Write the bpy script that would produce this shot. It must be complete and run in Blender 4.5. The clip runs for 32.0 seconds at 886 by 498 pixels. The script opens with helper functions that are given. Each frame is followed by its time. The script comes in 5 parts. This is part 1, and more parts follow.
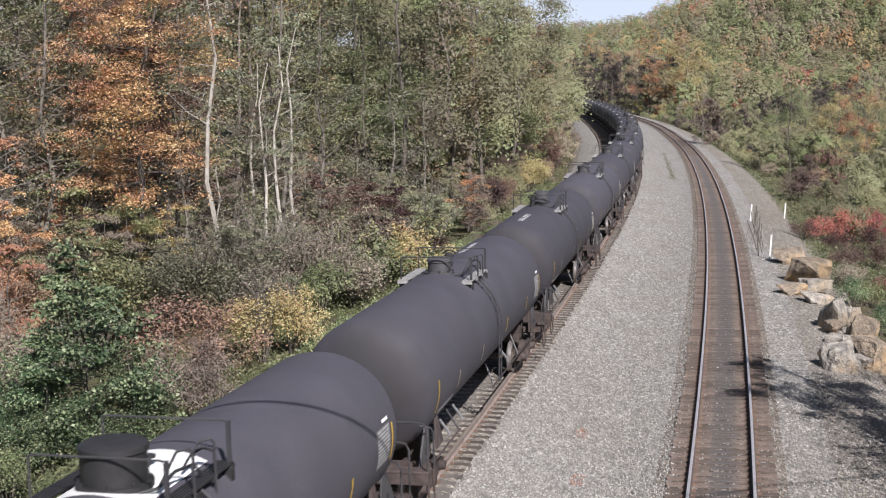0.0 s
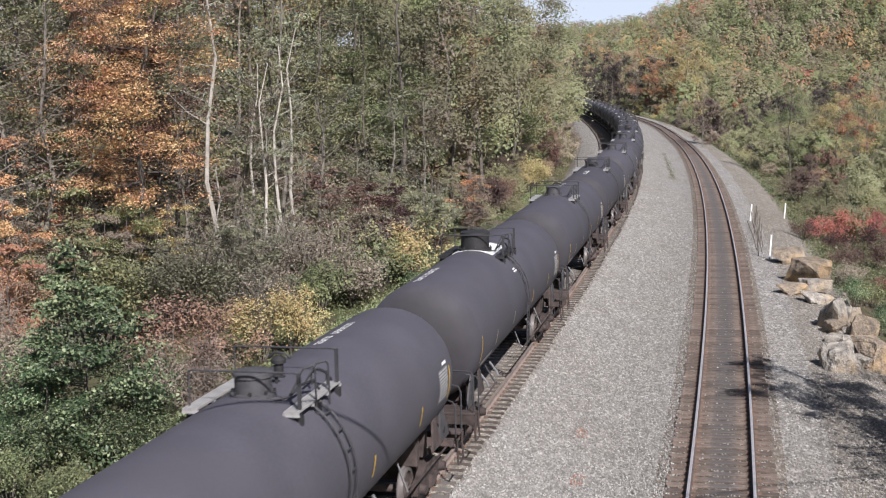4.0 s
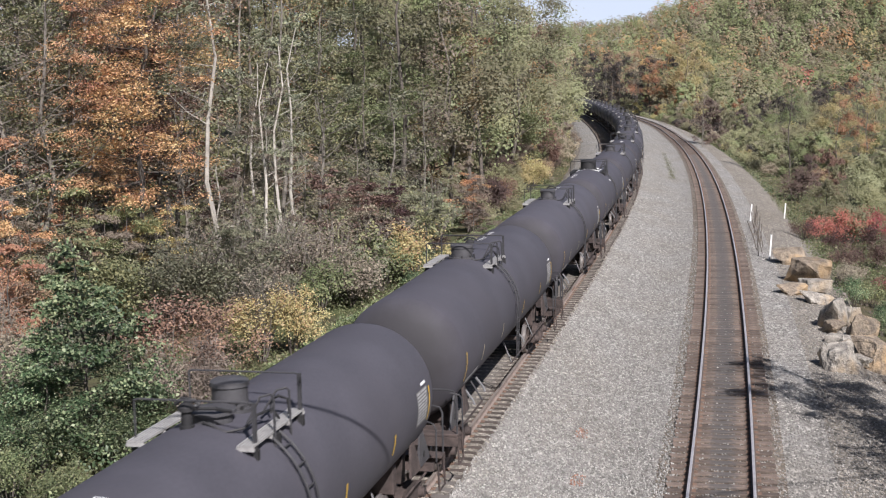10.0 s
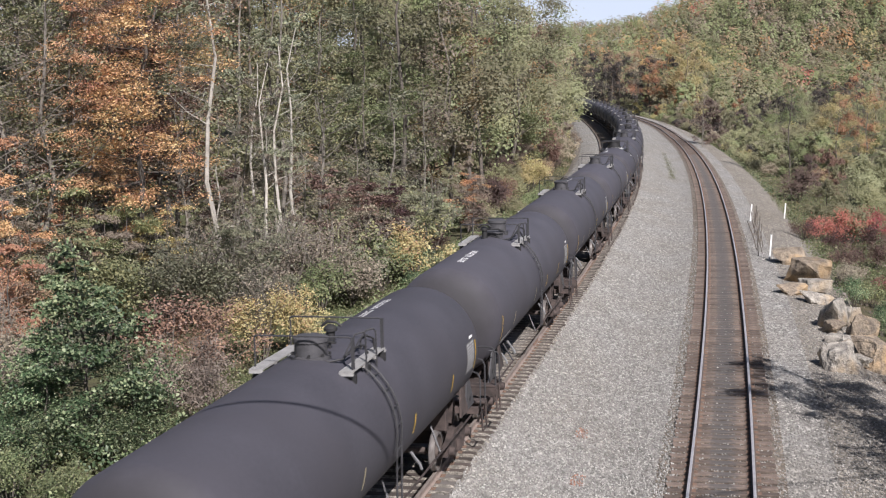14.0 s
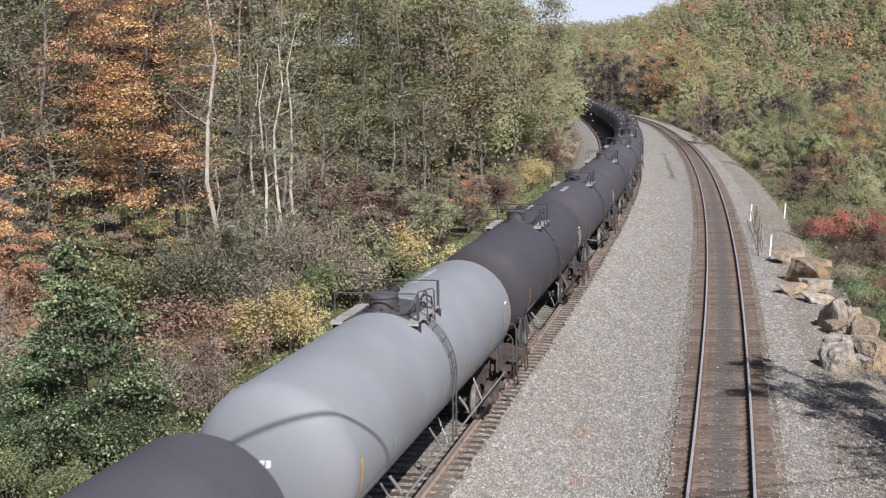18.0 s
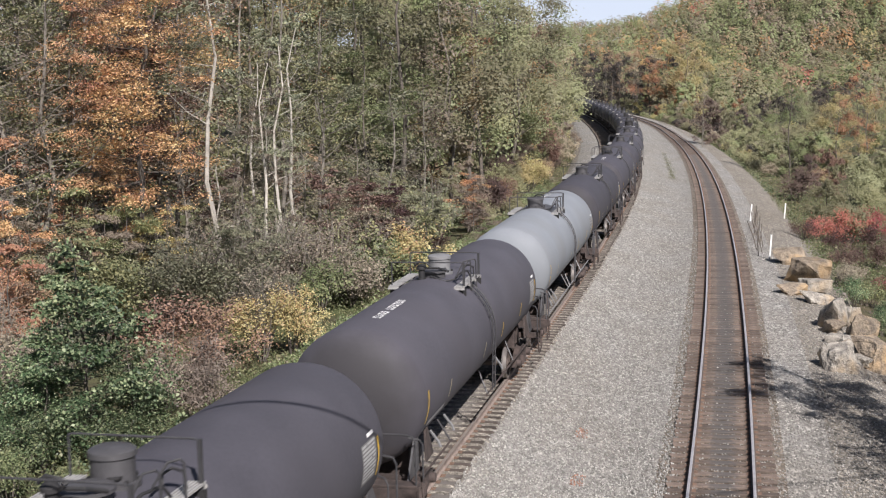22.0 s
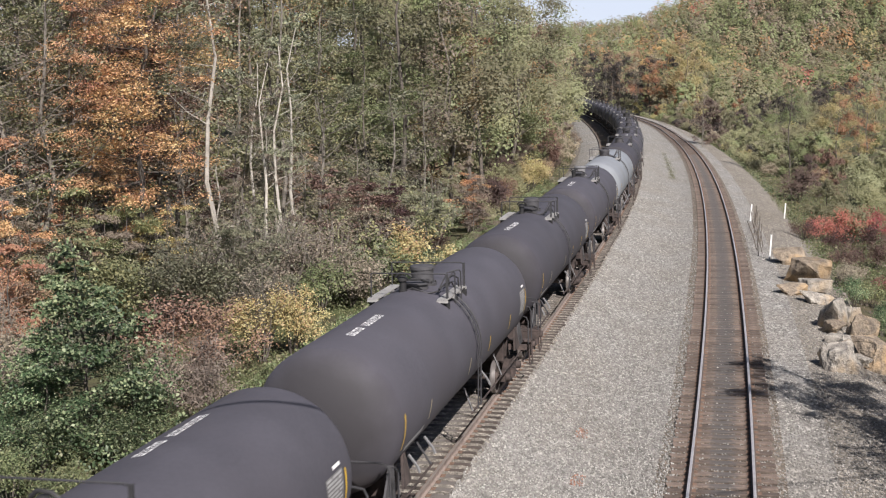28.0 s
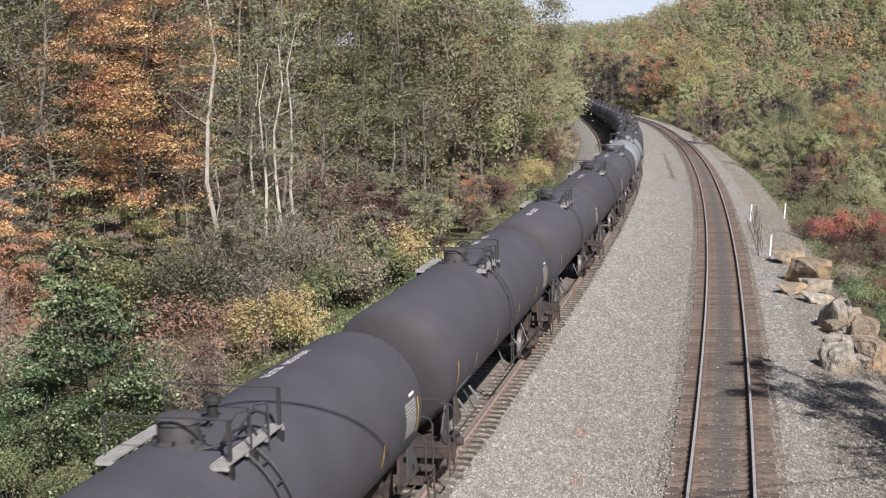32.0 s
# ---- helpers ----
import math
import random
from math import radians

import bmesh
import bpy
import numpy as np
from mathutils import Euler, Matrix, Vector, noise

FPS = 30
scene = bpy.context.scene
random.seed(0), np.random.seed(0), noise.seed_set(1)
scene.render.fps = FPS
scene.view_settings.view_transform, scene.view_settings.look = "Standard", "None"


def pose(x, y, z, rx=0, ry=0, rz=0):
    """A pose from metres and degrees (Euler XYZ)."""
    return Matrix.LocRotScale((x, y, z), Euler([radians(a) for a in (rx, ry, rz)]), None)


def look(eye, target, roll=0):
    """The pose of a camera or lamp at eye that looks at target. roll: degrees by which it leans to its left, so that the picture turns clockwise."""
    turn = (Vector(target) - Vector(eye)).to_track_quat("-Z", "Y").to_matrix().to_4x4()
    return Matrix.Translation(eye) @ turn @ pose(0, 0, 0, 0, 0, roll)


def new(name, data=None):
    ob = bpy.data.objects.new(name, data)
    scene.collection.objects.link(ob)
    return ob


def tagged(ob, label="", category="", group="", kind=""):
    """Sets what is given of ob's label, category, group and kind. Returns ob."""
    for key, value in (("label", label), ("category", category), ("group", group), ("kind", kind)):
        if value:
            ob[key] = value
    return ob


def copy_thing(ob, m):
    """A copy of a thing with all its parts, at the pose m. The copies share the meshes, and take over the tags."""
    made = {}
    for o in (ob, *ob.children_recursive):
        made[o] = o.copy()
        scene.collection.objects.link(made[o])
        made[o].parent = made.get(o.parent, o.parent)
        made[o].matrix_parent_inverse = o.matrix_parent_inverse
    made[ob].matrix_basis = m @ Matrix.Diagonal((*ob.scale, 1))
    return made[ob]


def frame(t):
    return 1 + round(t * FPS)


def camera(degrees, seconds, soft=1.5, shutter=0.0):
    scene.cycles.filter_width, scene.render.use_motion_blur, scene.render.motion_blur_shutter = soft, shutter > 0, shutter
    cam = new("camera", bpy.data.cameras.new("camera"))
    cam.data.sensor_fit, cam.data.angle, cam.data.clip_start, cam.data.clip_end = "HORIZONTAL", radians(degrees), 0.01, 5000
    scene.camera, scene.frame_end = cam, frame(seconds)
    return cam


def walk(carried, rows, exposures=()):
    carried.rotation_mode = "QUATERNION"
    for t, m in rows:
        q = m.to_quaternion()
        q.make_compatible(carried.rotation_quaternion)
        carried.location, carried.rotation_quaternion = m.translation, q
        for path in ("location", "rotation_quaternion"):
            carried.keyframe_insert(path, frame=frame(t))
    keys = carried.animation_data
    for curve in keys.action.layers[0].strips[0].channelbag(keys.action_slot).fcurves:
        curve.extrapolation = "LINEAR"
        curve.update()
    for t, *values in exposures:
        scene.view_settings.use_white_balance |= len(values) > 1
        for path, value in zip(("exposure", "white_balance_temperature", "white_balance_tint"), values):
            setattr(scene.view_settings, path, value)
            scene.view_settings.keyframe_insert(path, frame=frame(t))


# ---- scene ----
cam = camera(37.3, 32.0, soft=1.12, shutter=0.4)
EYE = (0.0, 0.0, 9.514)
walk(cam, [(0.0, pose(*EYE, 90 - 7.495, 0, 0)), (32.0, pose(*EYE, 90 - 7.495, 0, 0))], exposures=[(0.0, 0.4, 6130, 16), (13.0, 0.4, 6150, 16), (24.0, 0.4, 6330, 15), (32.0, 0.4, 6380, 15)])

# ---- daylight: low autumn sun from behind the camera, a little to the right ----
SUN_AZ, SUN_EL = radians(160), radians(42)
world = bpy.data.worlds.new("sky")
scene.world = world
world.use_nodes = True
wn = world.node_tree.nodes
sky = wn.new("ShaderNodeTexSky")
sky.sky_type = "NISHITA"
sky.sun_disc = False
sky.sun_elevation, sky.sun_rotation = SUN_EL, SUN_AZ
sky.air_density, sky.dust_density, sky.ozone_density = 1.0, 1.5, 1.0
wn["Background"].inputs["Strength"].default_value = 0.05
world.node_tree.links.new(sky.outputs["Color"], wn["Background"].inputs["Color"])
sun = new("sun", bpy.data.lights.new("sun", "SUN"))
sun.data.energy, sun.data.angle, sun.data.color = 5.6, radians(0.6), (1.0, 0.955, 0.88)
sun_dir = Vector((math.sin(SUN_AZ) * math.cos(SUN_EL), math.cos(SUN_AZ) * math.cos(SUN_EL), math.sin(SUN_EL)))
sun.matrix_world = look(sun_dir * 200, (0, 0, 0))


# ---- materials ----
def material(name, base, dark=None, rough=0.7, metal=0.0, scale=4.0, fine=60.0, bump=0.0, contrast=1.0, spec=0.4, vary=0.0, third=None, coords="Object"):
    """Two colours mixed by a coarse and a fine noise at real-world size, with relief; vary: piece by piece; third: stain colour."""
    m = bpy.data.materials.new(name)
    m.use_nodes = True
    n, link = m.node_tree.nodes, m.node_tree.links.new
    b = n["Principled BSDF"]
    b.inputs["Roughness"].default_value, b.inputs["Metallic"].default_value = rough, metal
    b.inputs["Specular IOR Level"].default_value = spec
    dark = dark or tuple(c * 0.7 for c in base)
    tc = n.new("ShaderNodeTexCoord")
    coarse, grain = n.new("ShaderNodeTexNoise"), n.new("ShaderNodeTexNoise")
    for tex, s, d in ((coarse, scale, 5.0), (grain, fine, 3.0)):
        tex.inputs["Scale"].default_value, tex.inputs["Detail"].default_value = s, d
        link(tc.outputs[coords], tex.inputs["Vector"])
    add = n.new("ShaderNodeMath")
    add.operation = "MULTIPLY_ADD"
    link(grain.outputs["Fac"], add.inputs[0])
    add.inputs[1].default_value = 0.6
    link(coarse.outputs["Fac"], add.inputs[2])
    ramp = n.new("ShaderNodeValToRGB")
    ramp.color_ramp.elements[0].position, ramp.color_ramp.elements[1].position = 0.8 - 0.28 / contrast, 0.8 + 0.28 / contrast
    ramp.color_ramp.elements[0].color, ramp.color_ramp.elements[1].color = (*dark, 1), (*base, 1)
    link(add.outputs[0], ramp.inputs["Fac"])
    colour = ramp.outputs["Color"]
    if third:
        stain = n.new("ShaderNodeTexNoise")
        stain.inputs["Scale"].default_value, stain.inputs["Detail"].default_value = scale * 0.37, 6
        link(tc.outputs[coords], stain.inputs["Vector"])
        sr = n.new("ShaderNodeMapRange")
        sr.inputs["From Min"].default_value, sr.inputs["From Max"].default_value = 0.5, 0.72
        link(stain.outputs["Fac"], sr.inputs["Value"])
        mix = n.new("ShaderNodeMixRGB")
        mix.inputs["Color2"].default_value = (*third, 1)
        link(sr.outputs["Result"], mix.inputs["Fac"])
        link(colour, mix.inputs["Color1"])
        colour = mix.outputs["Color"]
    if vary:
        info, hsv = n.new("ShaderNodeObjectInfo"), n.new("ShaderNodeHueSaturation")
        mr = n.new("ShaderNodeMapRange")
        mr.inputs["To Min"].default_value, mr.inputs["To Max"].default_value = 1 - vary, 1 + vary
        link(info.outputs["Random"], mr.inputs["Value"])
        link(mr.outputs["Result"], hsv.inputs["Value"])
        link(colour, hsv.inputs["Color"])
        colour = hsv.outputs["Color"]
    link(colour, b.inputs["Base Color"])
    if bump:
        bp = n.new("ShaderNodeBump")
        bp.inputs["Strength"].default_value, bp.inputs["Distance"].default_value = 0.8, bump
        link(add.outputs[0], bp.inputs["Height"])
        link(bp.outputs["Normal"], b.inputs["Normal"])
    return m


def leaf_material(name, a, b_, c, through_light=0.23, hue=0.02, speckle=1.0, patches=0.45, gain=1.15):
    """Leaves: three colours picked leaf by leaf, patches over the crown, each tree a little different; light shines through."""
    m = bpy.data.materials.new(name)
    m.use_nodes = True
    n, link = m.node_tree.nodes, m.node_tree.links.new
    b = n["Principled BSDF"]
    b.inputs["Roughness"].default_value = 0.5
    b.inputs["Specular IOR Level"].default_value = 0.45
    a, b_, c = [tuple(gain * (0.8 * v + 0.2 * (0.3 * col[0] + 0.6 * col[1] + 0.1 * col[2])) for v in col) for col in (a, b_, c)]
    geo, info, tc = n.new("ShaderNodeNewGeometry"), n.new("ShaderNodeObjectInfo"), n.new("ShaderNodeTexCoord")
    patch = n.new("ShaderNodeTexNoise")
    patch.inputs["Scale"].default_value, patch.inputs["Detail"].default_value = patches, 2
    link(tc.outputs["Object"], patch.inputs["Vector"])
    add = n.new("ShaderNodeMath")
    add.operation = "MULTIPLY_ADD"
    link(patch.outputs["Fac"], add.inputs[0])
    add.inputs[1].default_value = 1.5 + 1.25 * (1 - speckle)
    single = n.new("ShaderNodeMath")
    single.operation = "MULTIPLY_ADD"
    single.inputs[1].default_value, single.inputs[2].default_value = speckle, -0.125 * (1 - speckle)
    link(geo.outputs["Random Per Island"], single.inputs[0])
    link(single.outputs[0], add.inputs[2])
    half = n.new("ShaderNodeMath")
    half.operation = "MULTIPLY_ADD"
    half.inputs[1].default_value = 0.62 if speckle < 1 else 0.88
    half.inputs[2].default_value = 0.505 - 1.25 * half.inputs[1].default_value
    link(add.outputs[0], half.inputs[0])
    ramp = n.new("ShaderNodeValToRGB")
    ramp.color_ramp.elements[0].color, ramp.color_ramp.elements[1].color = (*a, 1), (*c, 1)
    mid = ramp.color_ramp.elements.new(0.5)
    mid.color = (*b_, 1)
    link(half.outputs[0], ramp.inputs["Fac"])
    hsv = n.new("ShaderNodeHueSaturation")
    hr, vr = n.new("ShaderNodeMapRange"), n.new("ShaderNodeMapRange")
    hr.inputs["To Min"].default_value, hr.inputs["To Max"].default_value = 0.5 - hue, 0.5 + hue
    vr.inputs["To Min"].default_value, vr.inputs["To Max"].default_value = 0.66, 1.3
    link(info.outputs["Random"], hr.inputs["Value"])
    link(info.outputs["Random"], vr.inputs["Value"])
    link(hr.outputs["Result"], hsv.inputs["Hue"])
    link(vr.outputs["Result"], hsv.inputs["Value"])
    link(ramp.outputs["Color"], hsv.inputs["Color"])
    link(hsv.outputs["Color"], b.inputs["Base Color"])
    tr, mx = n.new("ShaderNodeBsdfTranslucent"), n.new("ShaderNodeMixShader")
    link(hsv.outputs["Color"], tr.inputs["Color"])
    mx.inputs["Fac"].default_value = through_light
    link(b.outputs[0], mx.inputs[1])
    link(tr.outputs[0], mx.inputs[2])
    link(mx.outputs[0], n["Material Output"].inputs["Surface"])
    return m


def ballast_material(name="crushed_stone", shade=(1, 1, 1)):
    """Crushed stone: cells of many greys with dark joints, weathered in broad patches and browner near the rails' ends."""
    m = bpy.data.materials.new(name)
    m.use_nodes = True
    n, link = m.node_tree.nodes, m.node_tree.links.new
    b = n["Principled BSDF"]
    b.inputs["Roughness"].default_value, b.inputs["Specular IOR Level"].default_value = 0.95, 0.2
    tc = n.new("ShaderNodeTexCoord")
    cell = n.new("ShaderNodeTexVoronoi")
    cell.inputs["Scale"].default_value, cell.inputs["Randomness"].default_value = 15, 1
    big = n.new("ShaderNodeTexVoronoi")
    big.inputs["Scale"].default_value = 6.5
    patch = n.new("ShaderNodeTexNoise")
    patch.inputs["Scale"].default_value, patch.inputs["Detail"].default_value = 0.35, 5
    # cells drawn out along the line to look round from the camera
    view_stretch = n.new("ShaderNodeMapping")
    view_stretch.inputs["Scale"].default_value = (1.0, 0.5, 1.0)
    link(tc.outputs["Object"], view_stretch.inputs["Vector"])
    for t in (cell, big, patch):
        link(view_stretch.outputs["Vector"], t.inputs["Vector"])
    sep, sep2 = n.new("ShaderNodeSeparateColor"), n.new("ShaderNodeSeparateColor")
    link(cell.outputs["Color"], sep.inputs[0])
    link(big.outputs["Color"], sep2.inputs[0])
    ramp = n.new("ShaderNodeValToRGB")
    els = ramp.color_ramp.elements
    els[0].color, els[1].color = (0.13, 0.125, 0.116, 1), (0.56, 0.54, 0.5, 1)
    for pos, col in ((0.3, (0.2, 0.194, 0.182, 1)), (0.72, (0.31, 0.3, 0.282, 1))):
        e = els.new(pos)
        e.color = col
    add = n.new("ShaderNodeMath")
    add.operation = "MULTIPLY_ADD"
    add.inputs[1].default_value = 0.72
    link(sep.outputs[0], add.inputs[0])
    sc = n.new("ShaderNodeMath")
    sc.operation = "MULTIPLY"
    sc.inputs[1].default_value = 0.28
    link(sep2.outputs[1], sc.inputs[0])
    link(sc.outputs[0], add.inputs[2])
    link(add.outputs[0], ramp.inputs["Fac"])
    tint = n.new("ShaderNodeValToRGB")
    tint.color_ramp.elements[0].position, tint.color_ramp.elements[1].position = 0.35, 0.65
    tint.color_ramp.elements[0].color, tint.color_ramp.elements[1].color = (*[0.92 * c for c in (shade[0], shade[1] * 0.97, shade[2] * 0.93)], 1), (*shade, 1)
    link(patch.outputs["Fac"], tint.inputs["Fac"])
    mul = n.new("ShaderNodeMixRGB")
    mul.blend_type = "MULTIPLY"
    mul.inputs["Fac"].default_value = 1
    link(ramp.outputs["Color"], mul.inputs["Color1"])
    link(tint.outputs["Color"], mul.inputs["Color2"])
    link(mul.outputs["Color"], b.inputs["Base Color"])
    bp = n.new("ShaderNodeBump")
    bp.invert = True
    bp.inputs["Strength"].default_value, bp.inputs["Distance"].default_value = 1.0, 0.045
    link(cell.outputs["Distance"], bp.inputs["Height"])
    link(bp.outputs["Normal"], b.inputs["Normal"])
    return m


M_BALLAST = ballast_material()
M_BALLAST_FOUL = ballast_material("fouled_stone", (0.46, 0.385, 0.33))
M_BALLAST_BROWN = ballast_material("earthy_stone", (0.86, 0.815, 0.755))
M_BALLAST_STAIN = ballast_material("stained_stone", (0.66, 0.59, 0.53))


def stone_material(name, shade):
    m = material(name, (0.44, 0.42, 0.39), (0.36, 0.345, 0.32), rough=0.95, scale=3, fine=40, spec=0.2)
    n, link = m.node_tree.nodes, m.node_tree.links.new
    b = n["Principled BSDF"]
    geo, ramp = n.new("ShaderNodeNewGeometry"), n.new("ShaderNodeValToRGB")
    els = ramp.color_ramp.elements
    els[0].color, els[1].color = (*[0.16 * c for c in shade], 1), (*[0.48 * c for c in shade], 1)
    for pos, col in ((0.35, tuple(0.22 * c for c in shade) + (1,)), (0.85, tuple(0.34 * c for c in shade) + (1,))):
        e = els.new(pos)
        e.color = col
    link(geo.outputs["Random Per Island"], ramp.inputs["Fac"])
    link(ramp.outputs["Color"], b.inputs["Base Color"])
    return m


M_STONE = stone_material("ballast_stone", (1, 0.965, 0.9))
M_STONE_BROWN = stone_material("earthy_ballast_stone", (0.89, 0.845, 0.78))
M_STONE_RED = stone_material("rust_red_stone", (1.0, 0.55, 0.4))


def tie_material(name, base, dark, oily):
    """Weathered wood, rust-brown near the rails and grey with oil along the middle of the track."""
    m = material(name, base, dark, rough=0.9, scale=3.0, fine=40.0, bump=0.01, vary=0.3)
    n, link = m.node_tree.nodes, m.node_tree.links.new
    b = n["Principled BSDF"]
    src = b.inputs["Base Color"].links[0].from_socket
    tc, sep, ab, mr, mix = n.new("ShaderNodeTexCoord"), n.new("ShaderNodeSeparateXYZ"), n.new("ShaderNodeMath"), n.new("ShaderNodeMapRange"), n.new("ShaderNodeMixRGB")
    wob = n.new("ShaderNodeTexNoise")
    wob.inputs["Scale"].default_value = 6
    link(tc.outputs["Object"], wob.inputs["Vector"])
    link(tc.outputs["Object"], sep.inputs[0])
    ab.operation = "ABSOLUTE"
    link(sep.outputs["X"], ab.inputs[0])
    add = n.new("ShaderNodeMath")
    add.operation = "MULTIPLY_ADD"
    add.inputs[1].default_value = 0.5
    link(wob.outputs["Fac"], add.inputs[0])
    link(ab.outputs[0], add.inputs[2])
    mr.inputs["From Min"].default_value, mr.inputs["From Max"].default_value = 0.42, 0.72
    mr.inputs["To Min"].default_value, mr.inputs["To Max"].default_value = 0.85, 0.0
    link(add.outputs[0], mr.inputs["Value"])
    link(mr.outputs["Result"], mix.inputs["Fac"])
    link(src, mix.inputs["Color1"])
    mix.inputs["Color2"].default_value = (*oily, 1)
    link(mix.outputs["Color"], b.inputs["Base Color"])
    return m


M_TIE = tie_material("weathered_tie_wood", (0.175, 0.134, 0.11), (0.075, 0.059, 0.05), (0.082, 0.077, 0.075))
M_TIE_GREY = tie_material("dark_tie_wood", (0.088, 0.07, 0.06), (0.05, 0.04, 0.035), (0.15, 0.135, 0.124))
M_RAIL = material("rusty_rail_side", (0.12, 0.092, 0.079), (0.06, 0.047, 0.041), rough=0.8, scale=5, fine=80)
# paler copy of the rusty side: sun on the train's rails, as colour
M_RAIL_PALE = material("sunlit_rail_side", (0.27, 0.215, 0.185), (0.15, 0.12, 0.105), rough=0.85, scale=5, fine=80)
M_RAIL_TOP = material("worn_rail_head", (0.5, 0.48, 0.48), (0.36, 0.345, 0.35), rough=0.42, metal=0.35, scale=3, fine=50)
M_RAIL_DULL = material("dull_rail_head", (0.26, 0.225, 0.2), (0.17, 0.145, 0.13), rough=0.55, metal=0.2, scale=3, fine=50)
M_PLATE = material("rusty_plate", (0.2, 0.13, 0.095), (0.11, 0.073, 0.055), rough=0.9, scale=8, fine=60)
M_SOIL = material("forest_floor", (0.1, 0.08, 0.045), (0.042, 0.046, 0.02), rough=1.0, scale=0.6, fine=9.0, bump=0.06, third=(0.07, 0.09, 0.03))
M_TANK = material("charcoal_tank_paint", (0.076, 0.073, 0.087), (0.059, 0.057, 0.068), rough=0.68, scale=0.9, fine=14.0, spec=0.22, vary=0.14, third=(0.068, 0.064, 0.075))
M_TANK_GREY = material("pale_grey_tank_paint", (0.235, 0.252, 0.275), (0.205, 0.22, 0.243), rough=0.62, scale=0.9, fine=14.0, spec=0.25, third=(0.205, 0.213, 0.225))


def dark_ends_and_dust(m, end_tone, strength=0.85):
    """A darker tone on the tank's dished ends, fading out past the head seam in an uneven edge, and dust low on its
    flanks.
    """
    n, link = m.node_tree.nodes, m.node_tree.links.new
    b = n["Principled BSDF"]
    src = b.inputs["Base Color"].links[0].from_socket
    tc, sep = n.new("ShaderNodeTexCoord"), n.new("ShaderNodeSeparateXYZ")
    wob, ab, add, mr, mix = n.new("ShaderNodeTexNoise"), n.new("ShaderNodeMath"), n.new("ShaderNodeMath"), n.new("ShaderNodeMapRange"), n.new("ShaderNodeMixRGB")
    wob.inputs["Scale"].default_value, wob.inputs["Detail"].default_value = 1.3, 4
    link(tc.outputs["Object"], wob.inputs["Vector"])
    link(tc.outputs["Object"], sep.inputs[0])
    ab.operation = "ABSOLUTE"
    link(sep.outputs["Y"], ab.inputs[0])
    add.operation = "MULTIPLY_ADD"
    add.inputs[1].default_value = 0.5
    link(wob.outputs["Fac"], add.inputs[0])
    link(ab.outputs[0], add.inputs[2])
    mr.inputs["From Min"].default_value, mr.inputs["From Max"].default_value = 7.7, 8.2
    mr.inputs["To Min"].default_value, mr.inputs["To Max"].default_value = 0.0, strength
    link(add.outputs[0], mr.inputs["Value"])
    link(mr.outputs["Result"], mix.inputs["Fac"])
    link(src, mix.inputs["Color1"])
    mix.inputs["Color2"].default_value = (*end_tone, 1)
    low, mix2 = n.new("ShaderNodeMapRange"), n.new("ShaderNodeMixRGB")
    low.inputs["From Min"].default_value, low.inputs["From Max"].default_value = 1.2, 1.75
    low.inputs["To Min"].default_value, low.inputs["To Max"].default_value = 0.55, 0.0
    link(sep.outputs["Z"], low.inputs["Value"])
    link(low.outputs["Result"], mix2.inputs["Fac"])
    link(mix.outputs["Color"], mix2.inputs["Color1"])
    mix2.inputs["Color2"].default_value = (0.13, 0.11, 0.1, 1)
    link(mix2.outputs["Color"], b.inputs["Base Color"])
    return m


dark_ends_and_dust(M_TANK, (0.036, 0.034, 0.036))
dark_ends_and_dust(M_TANK_GREY, (0.175, 0.19, 0.208), 0.7)
M_BLACK = material("black_steel", (0.03, 0.029, 0.03), (0.018, 0.018, 0.019), rough=0.6, scale=5, fine=60)
M_DOME = material("dark_grey_fitting", (0.075, 0.073, 0.078), (0.05, 0.049, 0.052), rough=0.55, scale=4, fine=40)
M_DOME_PALE = material("pale_grey_fitting", (0.2, 0.2, 0.205), (0.15, 0.15, 0.155), rough=0.55, scale=4, fine=40)
M_GRATE = material("galvanised_grating", (0.42, 0.41, 0.395), (0.27, 0.265, 0.26), rough=0.6, metal=0.2, scale=6, fine=60)
M_FRAME = material("brown_dusty_underframe", (0.08, 0.06, 0.054), (0.022, 0.018, 0.017), rough=0.85, scale=4, fine=40, vary=0.2)
M_WHEEL = material("dusty_wheel_web", (0.1, 0.078, 0.068), (0.05, 0.04, 0.036), rough=0.8, scale=5, fine=50)
M_TREAD = material("worn_wheel_rim", (0.3, 0.28, 0.27), (0.16, 0.14, 0.13), rough=0.4, metal=0.5, scale=5, fine=50)
M_YELLOW = material("yellow_reflective_tape", (0.62, 0.4, 0.05), (0.45, 0.29, 0.04), rough=0.6, scale=6, fine=50)
M_PALE_TAPE = material("faded_reflective_tape", (0.45, 0.40, 0.27), (0.33, 0.28, 0.18), rough=0.6, scale=6, fine=50)
M_WHITE = material("white_lettering_paint", (0.78, 0.78, 0.77), (0.6, 0.6, 0.6), rough=0.6, scale=6, fine=50)
M_PANEL = material("grey_stencil_paint", (0.36, 0.36, 0.36), (0.28, 0.28, 0.28), rough=0.6, scale=6, fine=50)
M_STENCIL = material("faded_stencil_ground", (0.17, 0.165, 0.165), (0.12, 0.117, 0.12), rough=0.7, scale=6, fine=50)
M_POST = material("white_post_paint", (0.8, 0.8, 0.78), (0.66, 0.65, 0.62), rough=0.6, scale=6, fine=50)
M_ROCK = material("sandstone_boulder", (0.35, 0.285, 0.21), (0.12, 0.098, 0.078), rough=0.9, scale=2.4, fine=14, bump=0.2, contrast=1.4, third=(0.4, 0.27, 0.14), vary=0.15)
